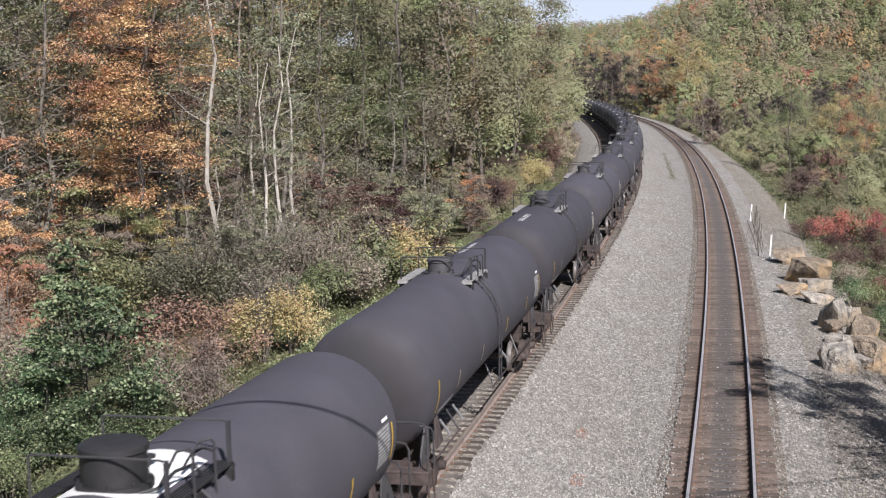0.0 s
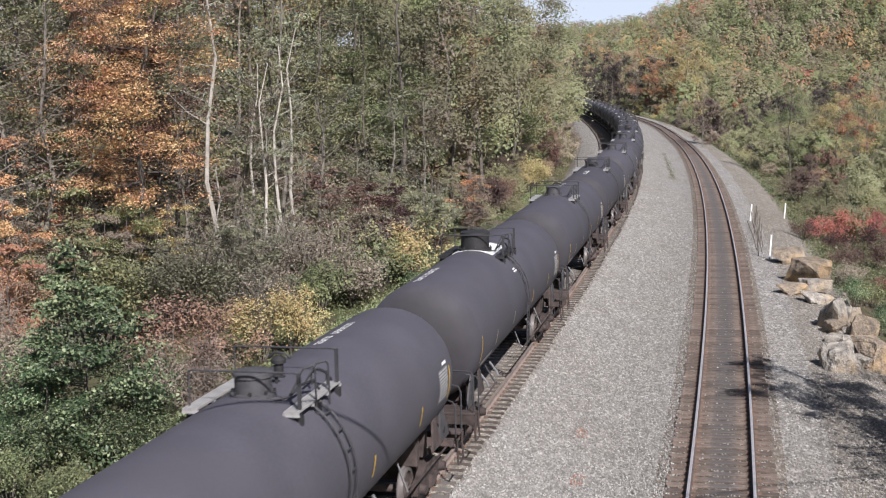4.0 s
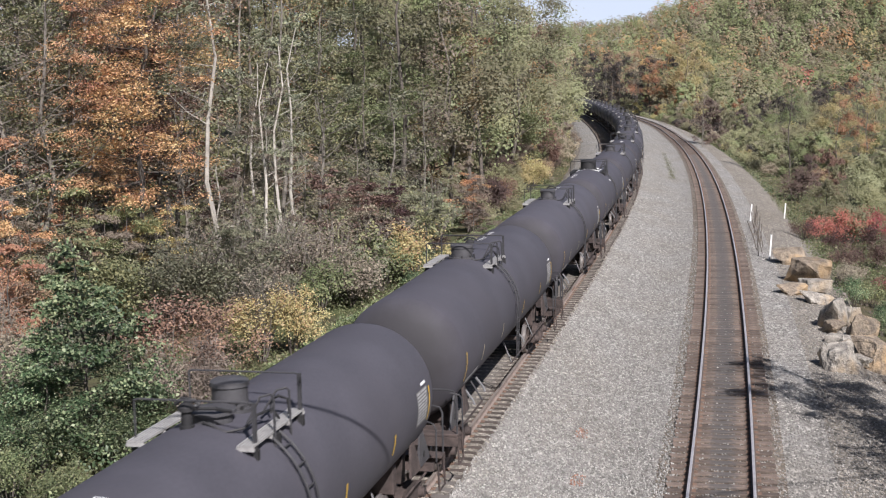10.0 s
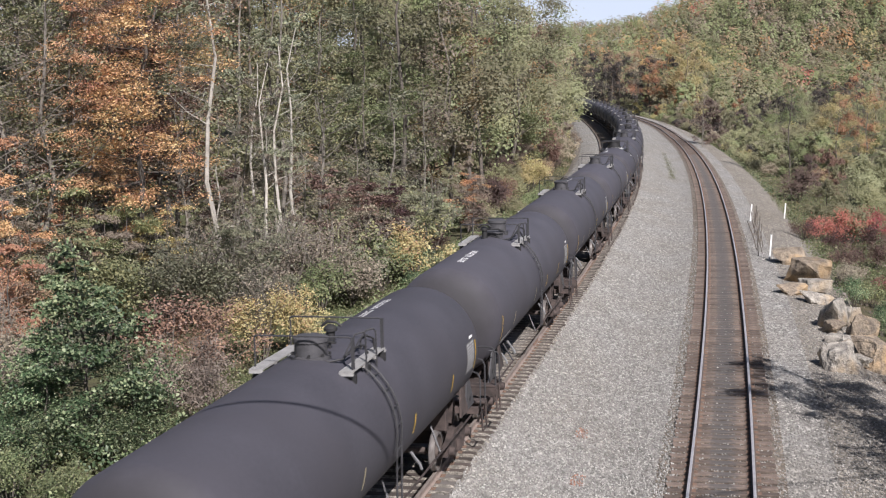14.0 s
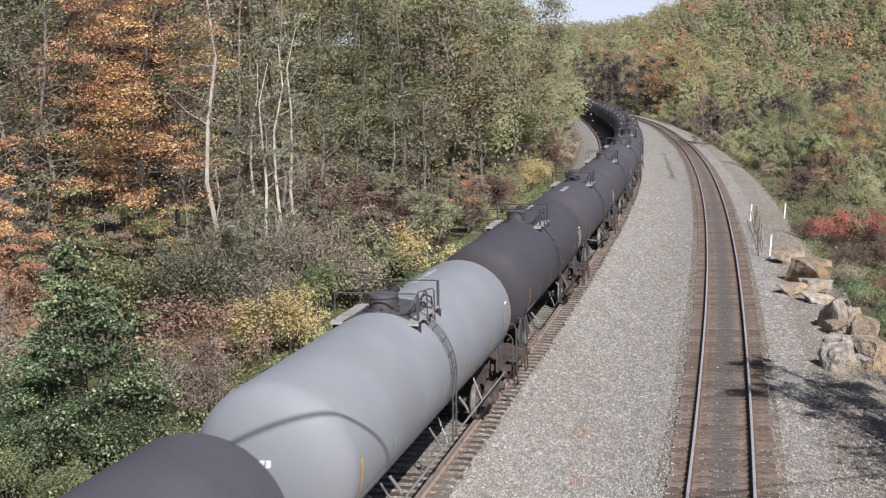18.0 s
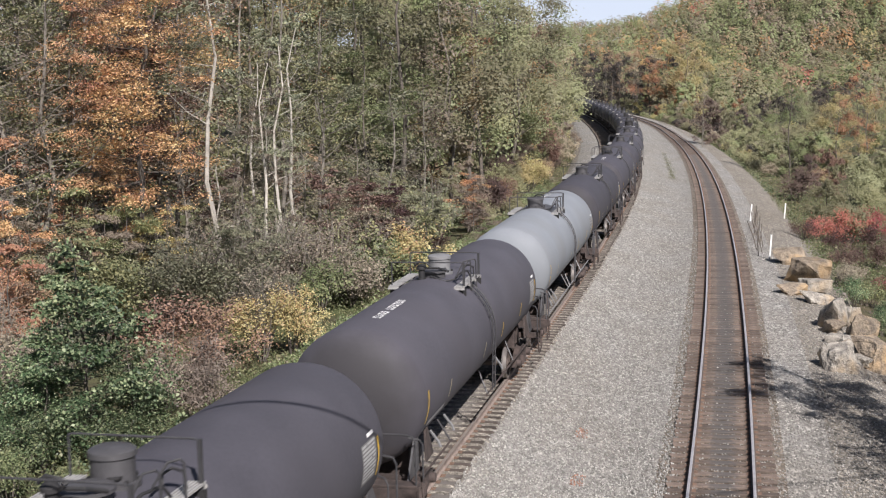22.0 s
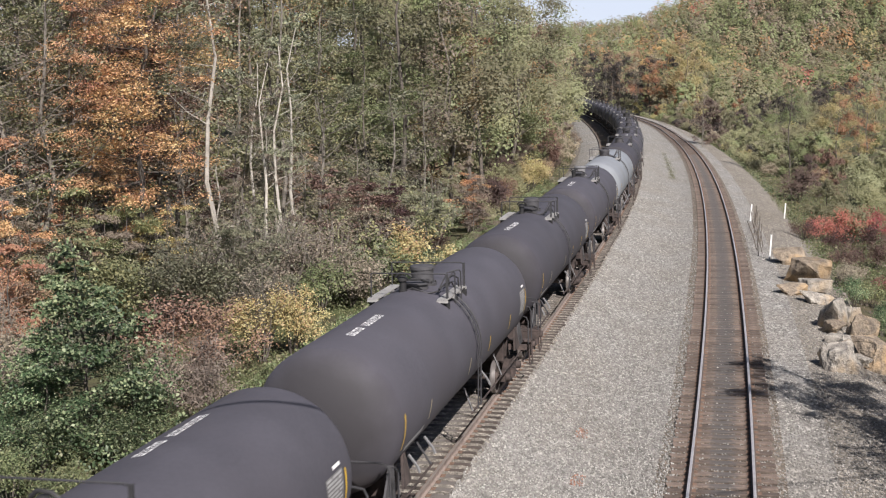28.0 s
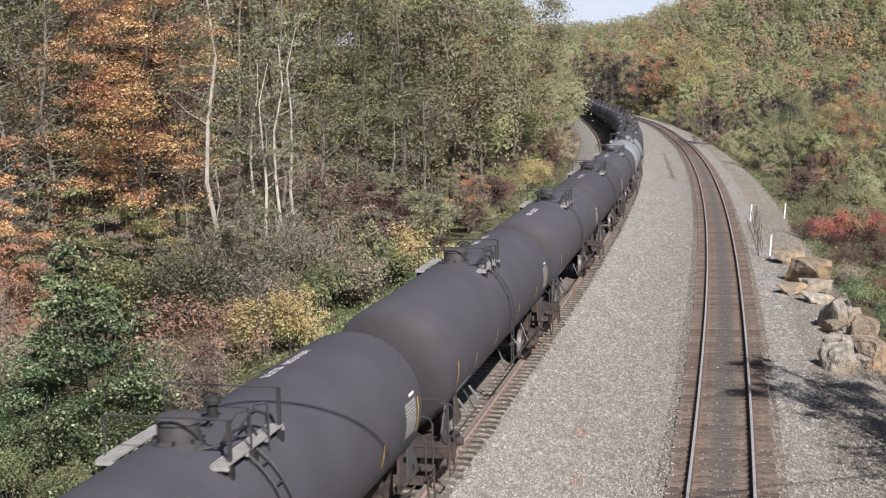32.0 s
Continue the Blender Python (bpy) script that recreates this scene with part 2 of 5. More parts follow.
M_BARK = material("grey_bark", (0.155, 0.135, 0.115), (0.06, 0.051, 0.044), rough=0.95, scale=3, fine=30, bump=0.02, vary=0.25)
M_BIRCH = material("pale_bark", (0.46, 0.43, 0.38), (0.24, 0.22, 0.19), rough=0.9, scale=2.5, fine=25, bump=0.01, vary=0.15)
M_TWIG = material("pale_grey_twigs", (0.26, 0.235, 0.2), (0.1, 0.09, 0.078), rough=0.95, scale=2, fine=20, vary=0.3)
M_DEAD = material("dry_stalk", (0.25, 0.2, 0.15), (0.12, 0.1, 0.08), rough=0.95, scale=5, fine=40)

LEAF = {
    # lightest green stands in for highlights on the leaves
    "green": leaf_material("green_leaves", (0.026, 0.056, 0.02), (0.08, 0.132, 0.05), (0.3, 0.35, 0.16)),
    "olive": leaf_material("olive_leaves", (0.097, 0.114, 0.046), (0.188, 0.199, 0.08), (0.308, 0.274, 0.103)),
    "grey_green": leaf_material("dull_green_leaves", (0.097, 0.108, 0.063), (0.171, 0.182, 0.103), (0.262, 0.245, 0.137)),
    "yellow": leaf_material("yellow_leaves", (0.4, 0.23, 0.1), (0.44, 0.37, 0.12), (0.58, 0.5, 0.2), hue=0.006),
    "orange": leaf_material("orange_leaves", (0.38, 0.12, 0.09), (0.5, 0.26, 0.11), (0.5, 0.38, 0.15), speckle=0.5, patches=0.42, gain=1.22),
    "russet": leaf_material("russet_leaves", (0.148, 0.091, 0.063), (0.274, 0.154, 0.097), (0.388, 0.228, 0.114)),
    "maroon": leaf_material("maroon_leaves", (0.08, 0.043, 0.041), (0.137, 0.071, 0.063), (0.194, 0.114, 0.085)),
    "red": leaf_material("scarlet_leaves", (0.13, 0.05, 0.048), (0.42, 0.085, 0.08), (0.62, 0.15, 0.13)),
    "brown": leaf_material("brown_dry_leaves", (0.137, 0.108, 0.08), (0.228, 0.182, 0.131), (0.331, 0.268, 0.188)),
    "weed": leaf_material("weed_leaves", (0.08, 0.114, 0.04), (0.16, 0.205, 0.074), (0.285, 0.296, 0.125)),
}

# farther woods: sun and haze put into lighter leaf colours, each nearly of one colour
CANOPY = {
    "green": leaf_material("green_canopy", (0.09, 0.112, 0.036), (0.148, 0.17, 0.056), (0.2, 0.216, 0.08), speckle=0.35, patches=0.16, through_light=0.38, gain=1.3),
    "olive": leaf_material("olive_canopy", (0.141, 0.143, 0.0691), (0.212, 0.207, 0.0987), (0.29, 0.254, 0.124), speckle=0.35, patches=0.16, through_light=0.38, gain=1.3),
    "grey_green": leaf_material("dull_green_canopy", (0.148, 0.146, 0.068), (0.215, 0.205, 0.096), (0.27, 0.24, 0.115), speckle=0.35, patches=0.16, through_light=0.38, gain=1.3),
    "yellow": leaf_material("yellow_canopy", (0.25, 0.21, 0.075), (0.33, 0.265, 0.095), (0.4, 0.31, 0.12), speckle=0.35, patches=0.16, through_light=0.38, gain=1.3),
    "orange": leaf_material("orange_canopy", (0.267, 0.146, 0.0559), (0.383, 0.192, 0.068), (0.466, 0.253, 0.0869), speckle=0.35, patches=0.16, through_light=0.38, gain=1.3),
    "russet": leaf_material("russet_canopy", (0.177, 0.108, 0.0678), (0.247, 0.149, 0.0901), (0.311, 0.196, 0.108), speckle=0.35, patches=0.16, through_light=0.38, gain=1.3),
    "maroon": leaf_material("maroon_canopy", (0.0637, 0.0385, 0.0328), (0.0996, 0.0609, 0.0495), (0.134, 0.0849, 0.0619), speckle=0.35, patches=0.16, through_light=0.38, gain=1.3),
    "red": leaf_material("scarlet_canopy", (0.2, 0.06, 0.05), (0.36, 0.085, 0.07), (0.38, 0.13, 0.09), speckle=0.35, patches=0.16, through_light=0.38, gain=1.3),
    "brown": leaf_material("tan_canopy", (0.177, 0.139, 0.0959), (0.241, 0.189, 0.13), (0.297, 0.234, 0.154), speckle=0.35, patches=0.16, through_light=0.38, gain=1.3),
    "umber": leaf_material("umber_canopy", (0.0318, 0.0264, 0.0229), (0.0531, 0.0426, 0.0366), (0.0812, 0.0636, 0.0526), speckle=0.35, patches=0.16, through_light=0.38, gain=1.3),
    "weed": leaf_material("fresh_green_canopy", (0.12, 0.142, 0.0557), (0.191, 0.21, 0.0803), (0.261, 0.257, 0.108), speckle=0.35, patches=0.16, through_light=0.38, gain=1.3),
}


# ---- mesh helpers ----
def mesh_of(name, verts, faces, mats, smooth=False):
    me = bpy.data.meshes.new(name)
    me.from_pydata([tuple(v) for v in verts], [], faces)
    for m in mats:
        me.materials.append(m)
    if smooth:
        me.polygons.foreach_set("use_smooth", [True] * len(me.polygons))
    me.update()
    return me


def part(name, data, mat=None, parent=None, label=""):
    """Links a bmesh or a mesh as one object under a thing or part."""
    if isinstance(data, bmesh.types.BMesh):
        me = bpy.data.meshes.new(name)
        data.to_mesh(me)
        data.free()
    else:
        me = data
    if mat is not None and not me.materials:
        me.materials.append(mat)
    if any(p.use_smooth for p in me.polygons):
        me.set_sharp_from_angle(angle=radians(38))
    ob = new(name, me)
    if parent is not None:
        ob.parent = parent
    if label:
        ob["label"] = label
    return ob


def box(bm, x0, x1, y0, y1, z0, z1, bevel=0.0):
    vs = [bm.verts.new(c) for c in ((x0, y0, z0), (x1, y0, z0), (x1, y1, z0), (x0, y1, z0), (x0, y0, z1), (x1, y0, z1), (x1, y1, z1), (x0, y1, z1))]
    fs = [bm.faces.new([vs[i] for i in f]) for f in ((3, 2, 1, 0), (4, 5, 6, 7), (0, 1, 5, 4), (1, 2, 6, 5), (2, 3, 7, 6), (3, 0, 4, 7))]
    if bevel:
        edges = list({e for f in fs for e in f.edges})
        bmesh.ops.bevel(bm, geom=edges, offset=bevel, segments=1, affect="EDGES", profile=0.5)
    return bm


def tube(bm, pts, r, sides=6, r_end=None, cap=True):
    """A round bar along pts; r_end: tapered."""
    pts = [Vector(p) for p in pts]
    rings = []
    for i, p in enumerate(pts):
        d = (pts[min(i + 1, len(pts) - 1)] - pts[max(i - 1, 0)]).normalized()
        a = d.orthogonal().normalized() if i == 0 else (a - d * a.dot(d)).normalized()
        b = d.cross(a)
        rad = r if r_end is None else r + (r_end - r) * i / (len(pts) - 1)
        rings.append([bm.verts.new(p + (a * math.cos(2 * math.pi * k / sides) + b * math.sin(2 * math.pi * k / sides)) * rad) for k in range(sides)])
    for q, w in zip(rings, rings[1:]):
        for k in range(sides):
            f = bm.faces.new((q[k], q[(k + 1) % sides], w[(k + 1) % sides], w[k]))
            f.smooth = True
    if cap:
        bm.faces.new(rings[0][::-1])
        bm.faces.new(rings[-1])
    return bm


def lathe(bm, profile, axis, sides=32, smooth=True):
    """profile: (along, radius) pairs; axis: function (along, radius * cos, radius * sin) -> place."""
    rings = []
    for a, r in profile:
        if r < 1e-6:
            rings.append([bm.verts.new(axis(a, 0, 0))])
        else:
            rings.append([bm.verts.new(axis(a, r * math.cos(2 * math.pi * k / sides), r * math.sin(2 * math.pi * k / sides))) for k in range(sides)])
    for q, w in zip(rings, rings[1:]):
        for k in range(sides):
            k2 = (k + 1) % sides
            if len(q) == 1 and len(w) > 1:
                f = bm.faces.new((q[0], w[k2], w[k]))
            elif len(w) == 1 and len(q) > 1:
                f = bm.faces.new((q[k], q[k2], w[0]))
            elif len(q) > 1:
                f = bm.faces.new((q[k], q[k2], w[k2], w[k]))
            else:
                continue
            f.smooth = smooth
    bmesh.ops.recalc_face_normals(bm, faces=bm.faces)
    return bm


# ---- the line: two tracks in one long left-hand curve ----
TRACK_GAP, LEFT_RISE, BANK = 7.21, 0.434, 0.021
GAUGE = 0.755


def heading(s):
    """Direction of the right-hand track, in radians east of the camera's way."""
    s = np.asarray(s, float)
    v = np.clip(s, -30, 250) / 100
    h = 0.2332 - 0.0571 * v + 0.00276 * v * v + 0.00075 * v ** 3
    return h - 0.0006 * np.clip(s - 250, 0, 150) - np.maximum(s - 400, 0) / 420


def heading_left(s):
    """The train's track turns in a little earlier."""
    s = np.asarray(s, float)
    u = np.maximum(s - 90, 0) / 100
    w = np.minimum(u, 1.4)
    bend = -0.1018 * u + 0.024 * (w * w + 2.8 * (u - w)) + 0.009 * (u - w)
    return heading(np.minimum(s, 90)) + bend - np.maximum(s - 380, 0) / 420


S_MIN, S_MAX, DS = -210.0, 680.0, 0.5
S_ALL = np.arange(S_MIN, S_MAX + DS, DS)
I_ZERO, I_PART = int(round(-S_MIN / DS)), int(round((60 - S_MIN) / DS))


def swept(h, i0, x0, y0):
    x = np.concatenate([[0], np.cumsum(np.sin(h) * DS)])
    y = np.concatenate([[0], np.cumsum(np.cos(h) * DS)])
    return x - x[i0] + x0, y - y[i0] + y0


MID = S_ALL[:-1] + DS / 2
X_ALL, Y_ALL = swept(heading(MID), I_ZERO, 0.83, 5.0)
H60 = float(heading(60.0))
X_LEFT, Y_LEFT = swept(heading_left(MID), I_PART, X_ALL[I_PART] - TRACK_GAP * math.cos(H60), Y_ALL[I_PART] + TRACK_GAP * math.sin(H60))


def grade(s, track=0):
    w = np.clip(np.asarray(s, float) - 35, 0, 365) / 100
    if track:
        v = np.minimum(w, 2.2)
        return LEFT_RISE - 0.1475 * v * v - 0.5 * (w - v)
    return -0.264 * np.minimum(w, 2.0) ** 2 - 0.4 * np.maximum(w - 2.0, 0)


def on_line(s, o=0.0, z=0.0, track=0):
    """World place at s along the line, o metres right of the track's centre and z above its rails. track 1 is the train's."""
    xs, ys, h = (X_LEFT, Y_LEFT, heading_left(s)) if track else (X_ALL, Y_ALL, heading(s))
    x, y = np.interp(s, S_ALL, xs), np.interp(s, S_ALL, ys)
    oo, zz = o * math.cos(BANK) - z * math.sin(BANK), z * math.cos(BANK) + (o + GAUGE) * math.sin(BANK)
    return Vector((float(x + oo * np.cos(h)), float(y - oo * np.sin(h)), float(zz + grade(s, track))))


# arc length along the train's own track, so that its cars keep their distance
_c = np.array([on_line(s, 0, 0, 1) for s in S_ALL])
LEFT_LEN = np.concatenate([[0], np.cumsum(np.linalg.norm(np.diff(_c, axis=0), axis=1))])
LEFT_LEN -= np.interp(0.0, S_ALL, LEFT_LEN)


def train_pose(d):
    """Pose on the train's track, d metres along it."""
    s = float(np.interp(d, LEFT_LEN, S_ALL))
    a, b = on_line(s - 6.4, 0, 0, 1), on_line(s + 6.4, 0, 0, 1)
    fwd = (b - a).normalized()
    up = Vector((-math.sin(BANK) * math.cos(heading_left(s)), math.sin(BANK) * math.sin(heading_left(s)), math.cos(BANK)))
    right = fwd.cross(up).normalized()
    up = right.cross(fwd)
    m = Matrix((right, fwd, up)).transposed().to_4x4()
    m.translation = (a + b) / 2
    return m


def strip(name, rows, mat, label, lo=S_MIN + 8, hi=S_MAX - 8, step=2.0, kind="structure", closed=False):
    """A band swept along the line; rows: (track, o, z) across it."""
    ss = np.arange(lo, hi, step)
    verts, faces, k = [], [], len(rows)
    for s in ss:
        verts += [on_line(s, o, z, t) for t, o, z in rows]
    for i in range(len(ss) - 1):
        for j in range(k if closed else k - 1):
            a, b = i * k + j, i * k + (j + 1) % k
            faces.append((a, b, b + k, a + k))
    return tagged(new(name, mesh_of(name, verts, faces, [mat])), label, kind=kind)


def to_line(x, y):
    """Nearest s and the offset right of the right-hand track, for arrays of places."""
    x, y = np.asarray(x, float), np.asarray(y, float)
    best, bi = np.full(x.shape, 1e18), np.zeros(x.shape, int)
    for i in range(0, len(S_ALL), 8):
        d = (x - X_ALL[i]) ** 2 + (y - Y_ALL[i]) ** 2
        m = d < best
        best[m], bi[m] = d[m], i
    h = heading(S_ALL[bi])
    o = (x - X_ALL[bi]) * np.cos(h) - (y - Y_ALL[bi]) * np.sin(h)
    return S_ALL[bi], np.where(np.abs(o) < np.sqrt(best) * 0.5, np.sign(o + 1e-9) * np.sqrt(best), o)


def smooth_step(a, b, v):
    t = np.clip((v - a) / (b - a), 0, 1)
    return t * t * (3 - 2 * t)


def land(x, y):
    """Height of the ground."""
    x, y = np.asarray(x, float), np.asarray(y, float)
    s, o = to_line(x, y)
    z = -0.8 + grade(s)
    gap = np.hypot(np.interp(s, S_ALL, X_ALL - X_LEFT), np.interp(s, S_ALL, Y_ALL - Y_LEFT))
    left, right = -o - gap, o
    z = z + 0.35 * smooth_step(-gap, 0, left)
    z = z - 0.7 * smooth_step(3.0, 5.5, left) + 2.6 * smooth_step(10, 40, left) + 9 * smooth_step(35, 180, left)
    z = z - 0.9 * smooth_step(4.5, 8.0, right) + 2.4 * smooth_step(13, 40, right) + 8 * smooth_step(40, 220, right)
    d = np.hypot(x, y)
    z = z + 22 * smooth_step(470, 800, d) * smooth_step(8, 60, np.maximum(left, right))
    z = z + 62 * smooth_step(450, 900, d) * smooth_step(0.10, 0.34, x / np.maximum(y, 1))
    z = z + 0.35 * np.sin(x * 0.21 + 1.3) * np.sin(y * 0.17) * smooth_step(5, 12, np.maximum(left, right))
    return z


def land_at(x, y):
    return float(land(np.array([x]), np.array([y]))[0])


def build_ground():
    xs = np.concatenate([np.linspace(-4000, -420, 12), np.arange(-400, -60, 20), np.arange(-60, 100, 3.0), np.arange(100, 480, 20), np.linspace(520, 4000, 12)])
    ys = np.concatenate([np.linspace(-3000, -240, 10), np.arange(-220, 0, 20), np.arange(0, 330, 3.0), np.arange(330, 1000, 20), np.linspace(1050, 4500, 12)])
    gx, gy = np.meshgrid(xs, ys)
    gz = land(gx, gy)
    verts = np.stack([gx.ravel(), gy.ravel(), gz.ravel()], 1)
    w = len(xs)
    faces = [(j * w + i, j * w + i + 1, (j + 1) * w + i + 1, (j + 1) * w + i) for j in range(len(ys) - 1) for i in range(w - 1)]
    return tagged(new("ground", mesh_of("ground", verts, faces, [M_SOIL], True)), "leaf-strewn earth and weeds beside the railway", kind="structure")


build_ground()
ballast = strip("ballast", [(1, -7.4, -1.8), (1, -6.2, -0.78), (1, -3.7, -0.52), (1, -3.4, -0.5), (1, -2.0, -0.36), (1, -1.2, -0.183), (1, 1.15, -0.183), (1, 1.38, -0.225), (1, 1.65, -0.34),
                            (0, -3.0, -0.36), (0, -1.62, -0.3), (0, -1.2, -0.225), (0, 1.2, -0.225), (0, 1.55, -0.3), (0, 2.8, -0.42), (0, 4.4, -0.62), (0, 6.0, -1.3)],
                M_BALLAST, "grey crushed-stone ballast under both tracks")
ballast.data.materials.append(M_BALLAST_FOUL)
ballast.data.materials.append(M_BALLAST_BROWN)
ballast.data.materials.append(M_BALLAST_STAIN)
for i, poly in enumerate(ballast.data.polygons):
    poly.use_smooth = True
    poly.material_index = 1 if i % 16 in (3, 4, 11) else 3 if i % 16 in (10, 12) else 2 if i % 16 in (0, 5, 6, 14, 15) else 0


def rail_line(track, side, name):
    o = side * GAUGE
    prof = [(-0.07, -0.17), (0.07, -0.17), (0.07, -0.155), (0.012, -0.135), (0.012, -0.045), (0.036, -0.035), (0.036, -0.006), (0.028, 0.0), (-0.028, 0.0), (-0.036, -0.006), (-0.036, -0.035), (-0.012, -0.045), (-0.012, -0.135), (-0.07, -0.155)]
    rows = [(track, o + a, b) for a, b in prof]
    ob = strip(name, rows, M_RAIL_PALE if track else M_RAIL, "steel rail with rusty sides and worn bright head", step=2.5, closed=True)
    ob.data.materials.append(M_RAIL_DULL if track else M_RAIL_TOP)
    k = len(prof)
    for i, p in enumerate(ob.data.polygons):
        p.material_index = 1 if i % k in (6, 7, 8) else 0
    tagged(ob, category="rail", group="rails of the two tracks", kind="thing")
    return ob


for track in (0, 1):
    for side in (-1, 1):
        rail_line(track, side, "rail")

spare_prof = [(-0.07, -0.17), (0.07, -0.17), (0.07, -0.155), (0.012, -0.135), (0.012, -0.045), (0.036, -0.035), (0.036, 0.0), (-0.036, 0.0), (-0.036, -0.035), (-0.012, -0.045), (-0.012, -0.135), (-0.07, -0.155)]
tagged(strip("spare_rail", [(1, -3.52 + a, b - 0.335) for a, b in spare_prof], M_RAIL, "rusty spare rail lying on the stones beside the track", lo=60, hi=420, step=2.5, closed=True), category="rail", kind="thing")


def pale_sky():
    """Bright hazy sky low over the far hills."""
    verts, faces = [], []
    for i in range(21):
        a = radians(-30 + 3 * i)
        for z in (-60, 120, 700):
            verts.append((3600 * math.sin(a), 3600 * math.cos(a), z))
    for i in range(20):
        for j in range(2):
            k = i * 3 + j
            faces.append((k, k + 1, k + 4, k + 3))
    m = bpy.data.materials.new("hazy_sky")
    m.use_nodes = True
    n, link = m.node_tree.nodes, m.node_tree.links.new
    n.remove(n["Principled BSDF"])
    em, tc, sep, ramp = n.new("ShaderNodeEmission"), n.new("ShaderNodeTexCoord"), n.new("ShaderNodeSeparateXYZ"), n.new("ShaderNodeValToRGB")
    link(tc.outputs["Generated"], sep.inputs[0])
    link(sep.outputs["Z"], ramp.inputs["Fac"])
    ramp.color_ramp.elements[0].color, ramp.color_ramp.elements[1].color = (0.72, 0.78, 0.84, 1), (0.5, 0.62, 0.8, 1)
    link(ramp.outputs["Color"], em.inputs["Color"])
    em.inputs["Strength"].default_value = 0.85
    link(em.outputs[0], n["Material Output"].inputs["Surface"])
    tagged(new("backdrop", mesh_of("backdrop", verts, faces, [m])), "pale hazy autumn sky", kind="structure")


pale_sky()


def joint_bars():
    bars = {}
    rails = [o for o in scene.objects if o.name.startswith("rail")]
    for i, ob in enumerate(rails):
        track, side = i // 2, (-1, 1)[i % 2]
        for s0 in np.arange(29.5 + 3.3 * i, 110, 11.9):
            c, h = on_line(s0, side * GAUGE, -0.09, track), float(heading_left(s0) if track else heading(s0))
            for f in (-1, 1):
                bm = bmesh.new()
                x0, x1 = sorted((f * 0.014, f * 0.045))
                box(bm, x0, x1, -0.45, 0.45, -0.045, 0.045, 0.006)
                for y in (-0.32, -0.1, 0.1, 0.32):
                    xa, xb = sorted((f * 0.045, f * 0.075))
                    box(bm, xa, xb, y - 0.02, y + 0.02, -0.02, 0.02)
                b = part("joint_bar", bm, M_PLATE, ob)
                b.matrix_basis = Matrix.Translation(c) @ Matrix.Rotation(-h, 4, "Z")


joint_bars()


def loose_stones(lo, hi, n, mat, seed, label, near=21, far=84):
    """The stones nearest the bridge, proud of the bed."""
    rng = np.random.default_rng(seed)
    ss = 1 / rng.uniform(1 / far, 1 / near, n)
    o = rng.uniform(lo, hi, n)
    h = heading(ss)
    x = np.interp(ss, S_ALL, X_ALL) + o * np.cos(h)
    y = np.interp(ss, S_ALL, Y_ALL) - o * np.sin(h)
    # height of the bed across the line
    bed = np.interp(o, [-6.06, -5.83, -5.56, -3.0, -1.62, -1.2, 1.2, 1.55, 2.8, 4.4, 6.0], [0.29, 0.25, 0.142, -0.407, -0.318, -0.235, -0.185, -0.255, -0.345, -0.51, -1.16])
    z = bed + grade(ss)
    r = rng.uniform(0.02, 0.036, n)[:, None, None]
    base = np.array([(1, 0, 0), (-1, 0, 0), (0, 1, 0), (0, -1, 0), (0, 0, 1.0), (0, 0, -0.75)])
    v = base[None] * (1 + rng.uniform(-0.35, 0.35, (n, 6, 1))) + rng.uniform(-0.25, 0.25, (n, 6, 3))
    a = rng.uniform(0, 6.28, n)
    ca, sa = np.cos(a)[:, None], np.sin(a)[:, None]
    v = np.stack([v[..., 0] * ca - v[..., 1] * sa, v[..., 0] * sa + v[..., 1] * ca, v[..., 2]], -1) * r
    v = v + np.stack([x, y, z + 0.012], 1)[:, None]
    f = np.array([(0, 2, 4), (2, 1, 4), (1, 3, 4), (3, 0, 4), (2, 0, 5), (1, 2, 5), (3, 1, 5), (0, 3, 5)])
    faces = (f[None] + 6 * np.arange(n)[:, None, None]).reshape(-1, 3)
    me = bpy.data.meshes.new("ballast_stones")
    me.vertices.add(n * 6)
    me.vertices.foreach_set("co", v.ravel())
    me.loops.add(len(faces) * 3)
    me.loops.foreach_set("vertex_index", faces.ravel())
    me.polygons.add(len(faces))
    me.polygons.foreach_set("loop_start", np.arange(len(faces)) * 3)
    me.update(calc_edges=True)
    me.materials.append(mat)
    tagged(new("ballast_stones", me), label, "gravel", kind="stuff")


loose_stones(-5.93, -1.2, 30000, M_STONE, 12, "loose grey crushed stones between the tracks")
loose_stones(1.3, 5.2, 14000, M_STONE_BROWN, 13, "loose earthy crushed stones on the ballast shoulder")
loose_stones(-1.25, 1.25, 3500, M_STONE_BROWN, 14, "stray crushed stones among the ties")
# a spill of rust-red chips
rs, ro = to_line(np.array([3.7, 3.55]), np.array([34.6, 32.3]))
for i in (0, 1):
    loose_stones(float(ro[i]) - 0.16, float(ro[i]) + 0.16, 60, M_STONE_RED, 15 + i, "small spill of rust-red chips among the grey stones", float(rs[i]) - 0.4, float(rs[i]) + 0.5)


# ---- tank cars ----
CAR_LENGTH, TANK_R, TANK_Z, TANK_HALF = 18.24, 1.45, 2.58, 8.15


def on_tank(y, angle, lift=0.0):
    """A place on the shell: angle in degrees from the top, towards the right."""
    a = radians(angle)
    return Vector(((TANK_R + lift) * math.sin(a), y, TANK_Z + (TANK_R + lift) * math.cos(a)))


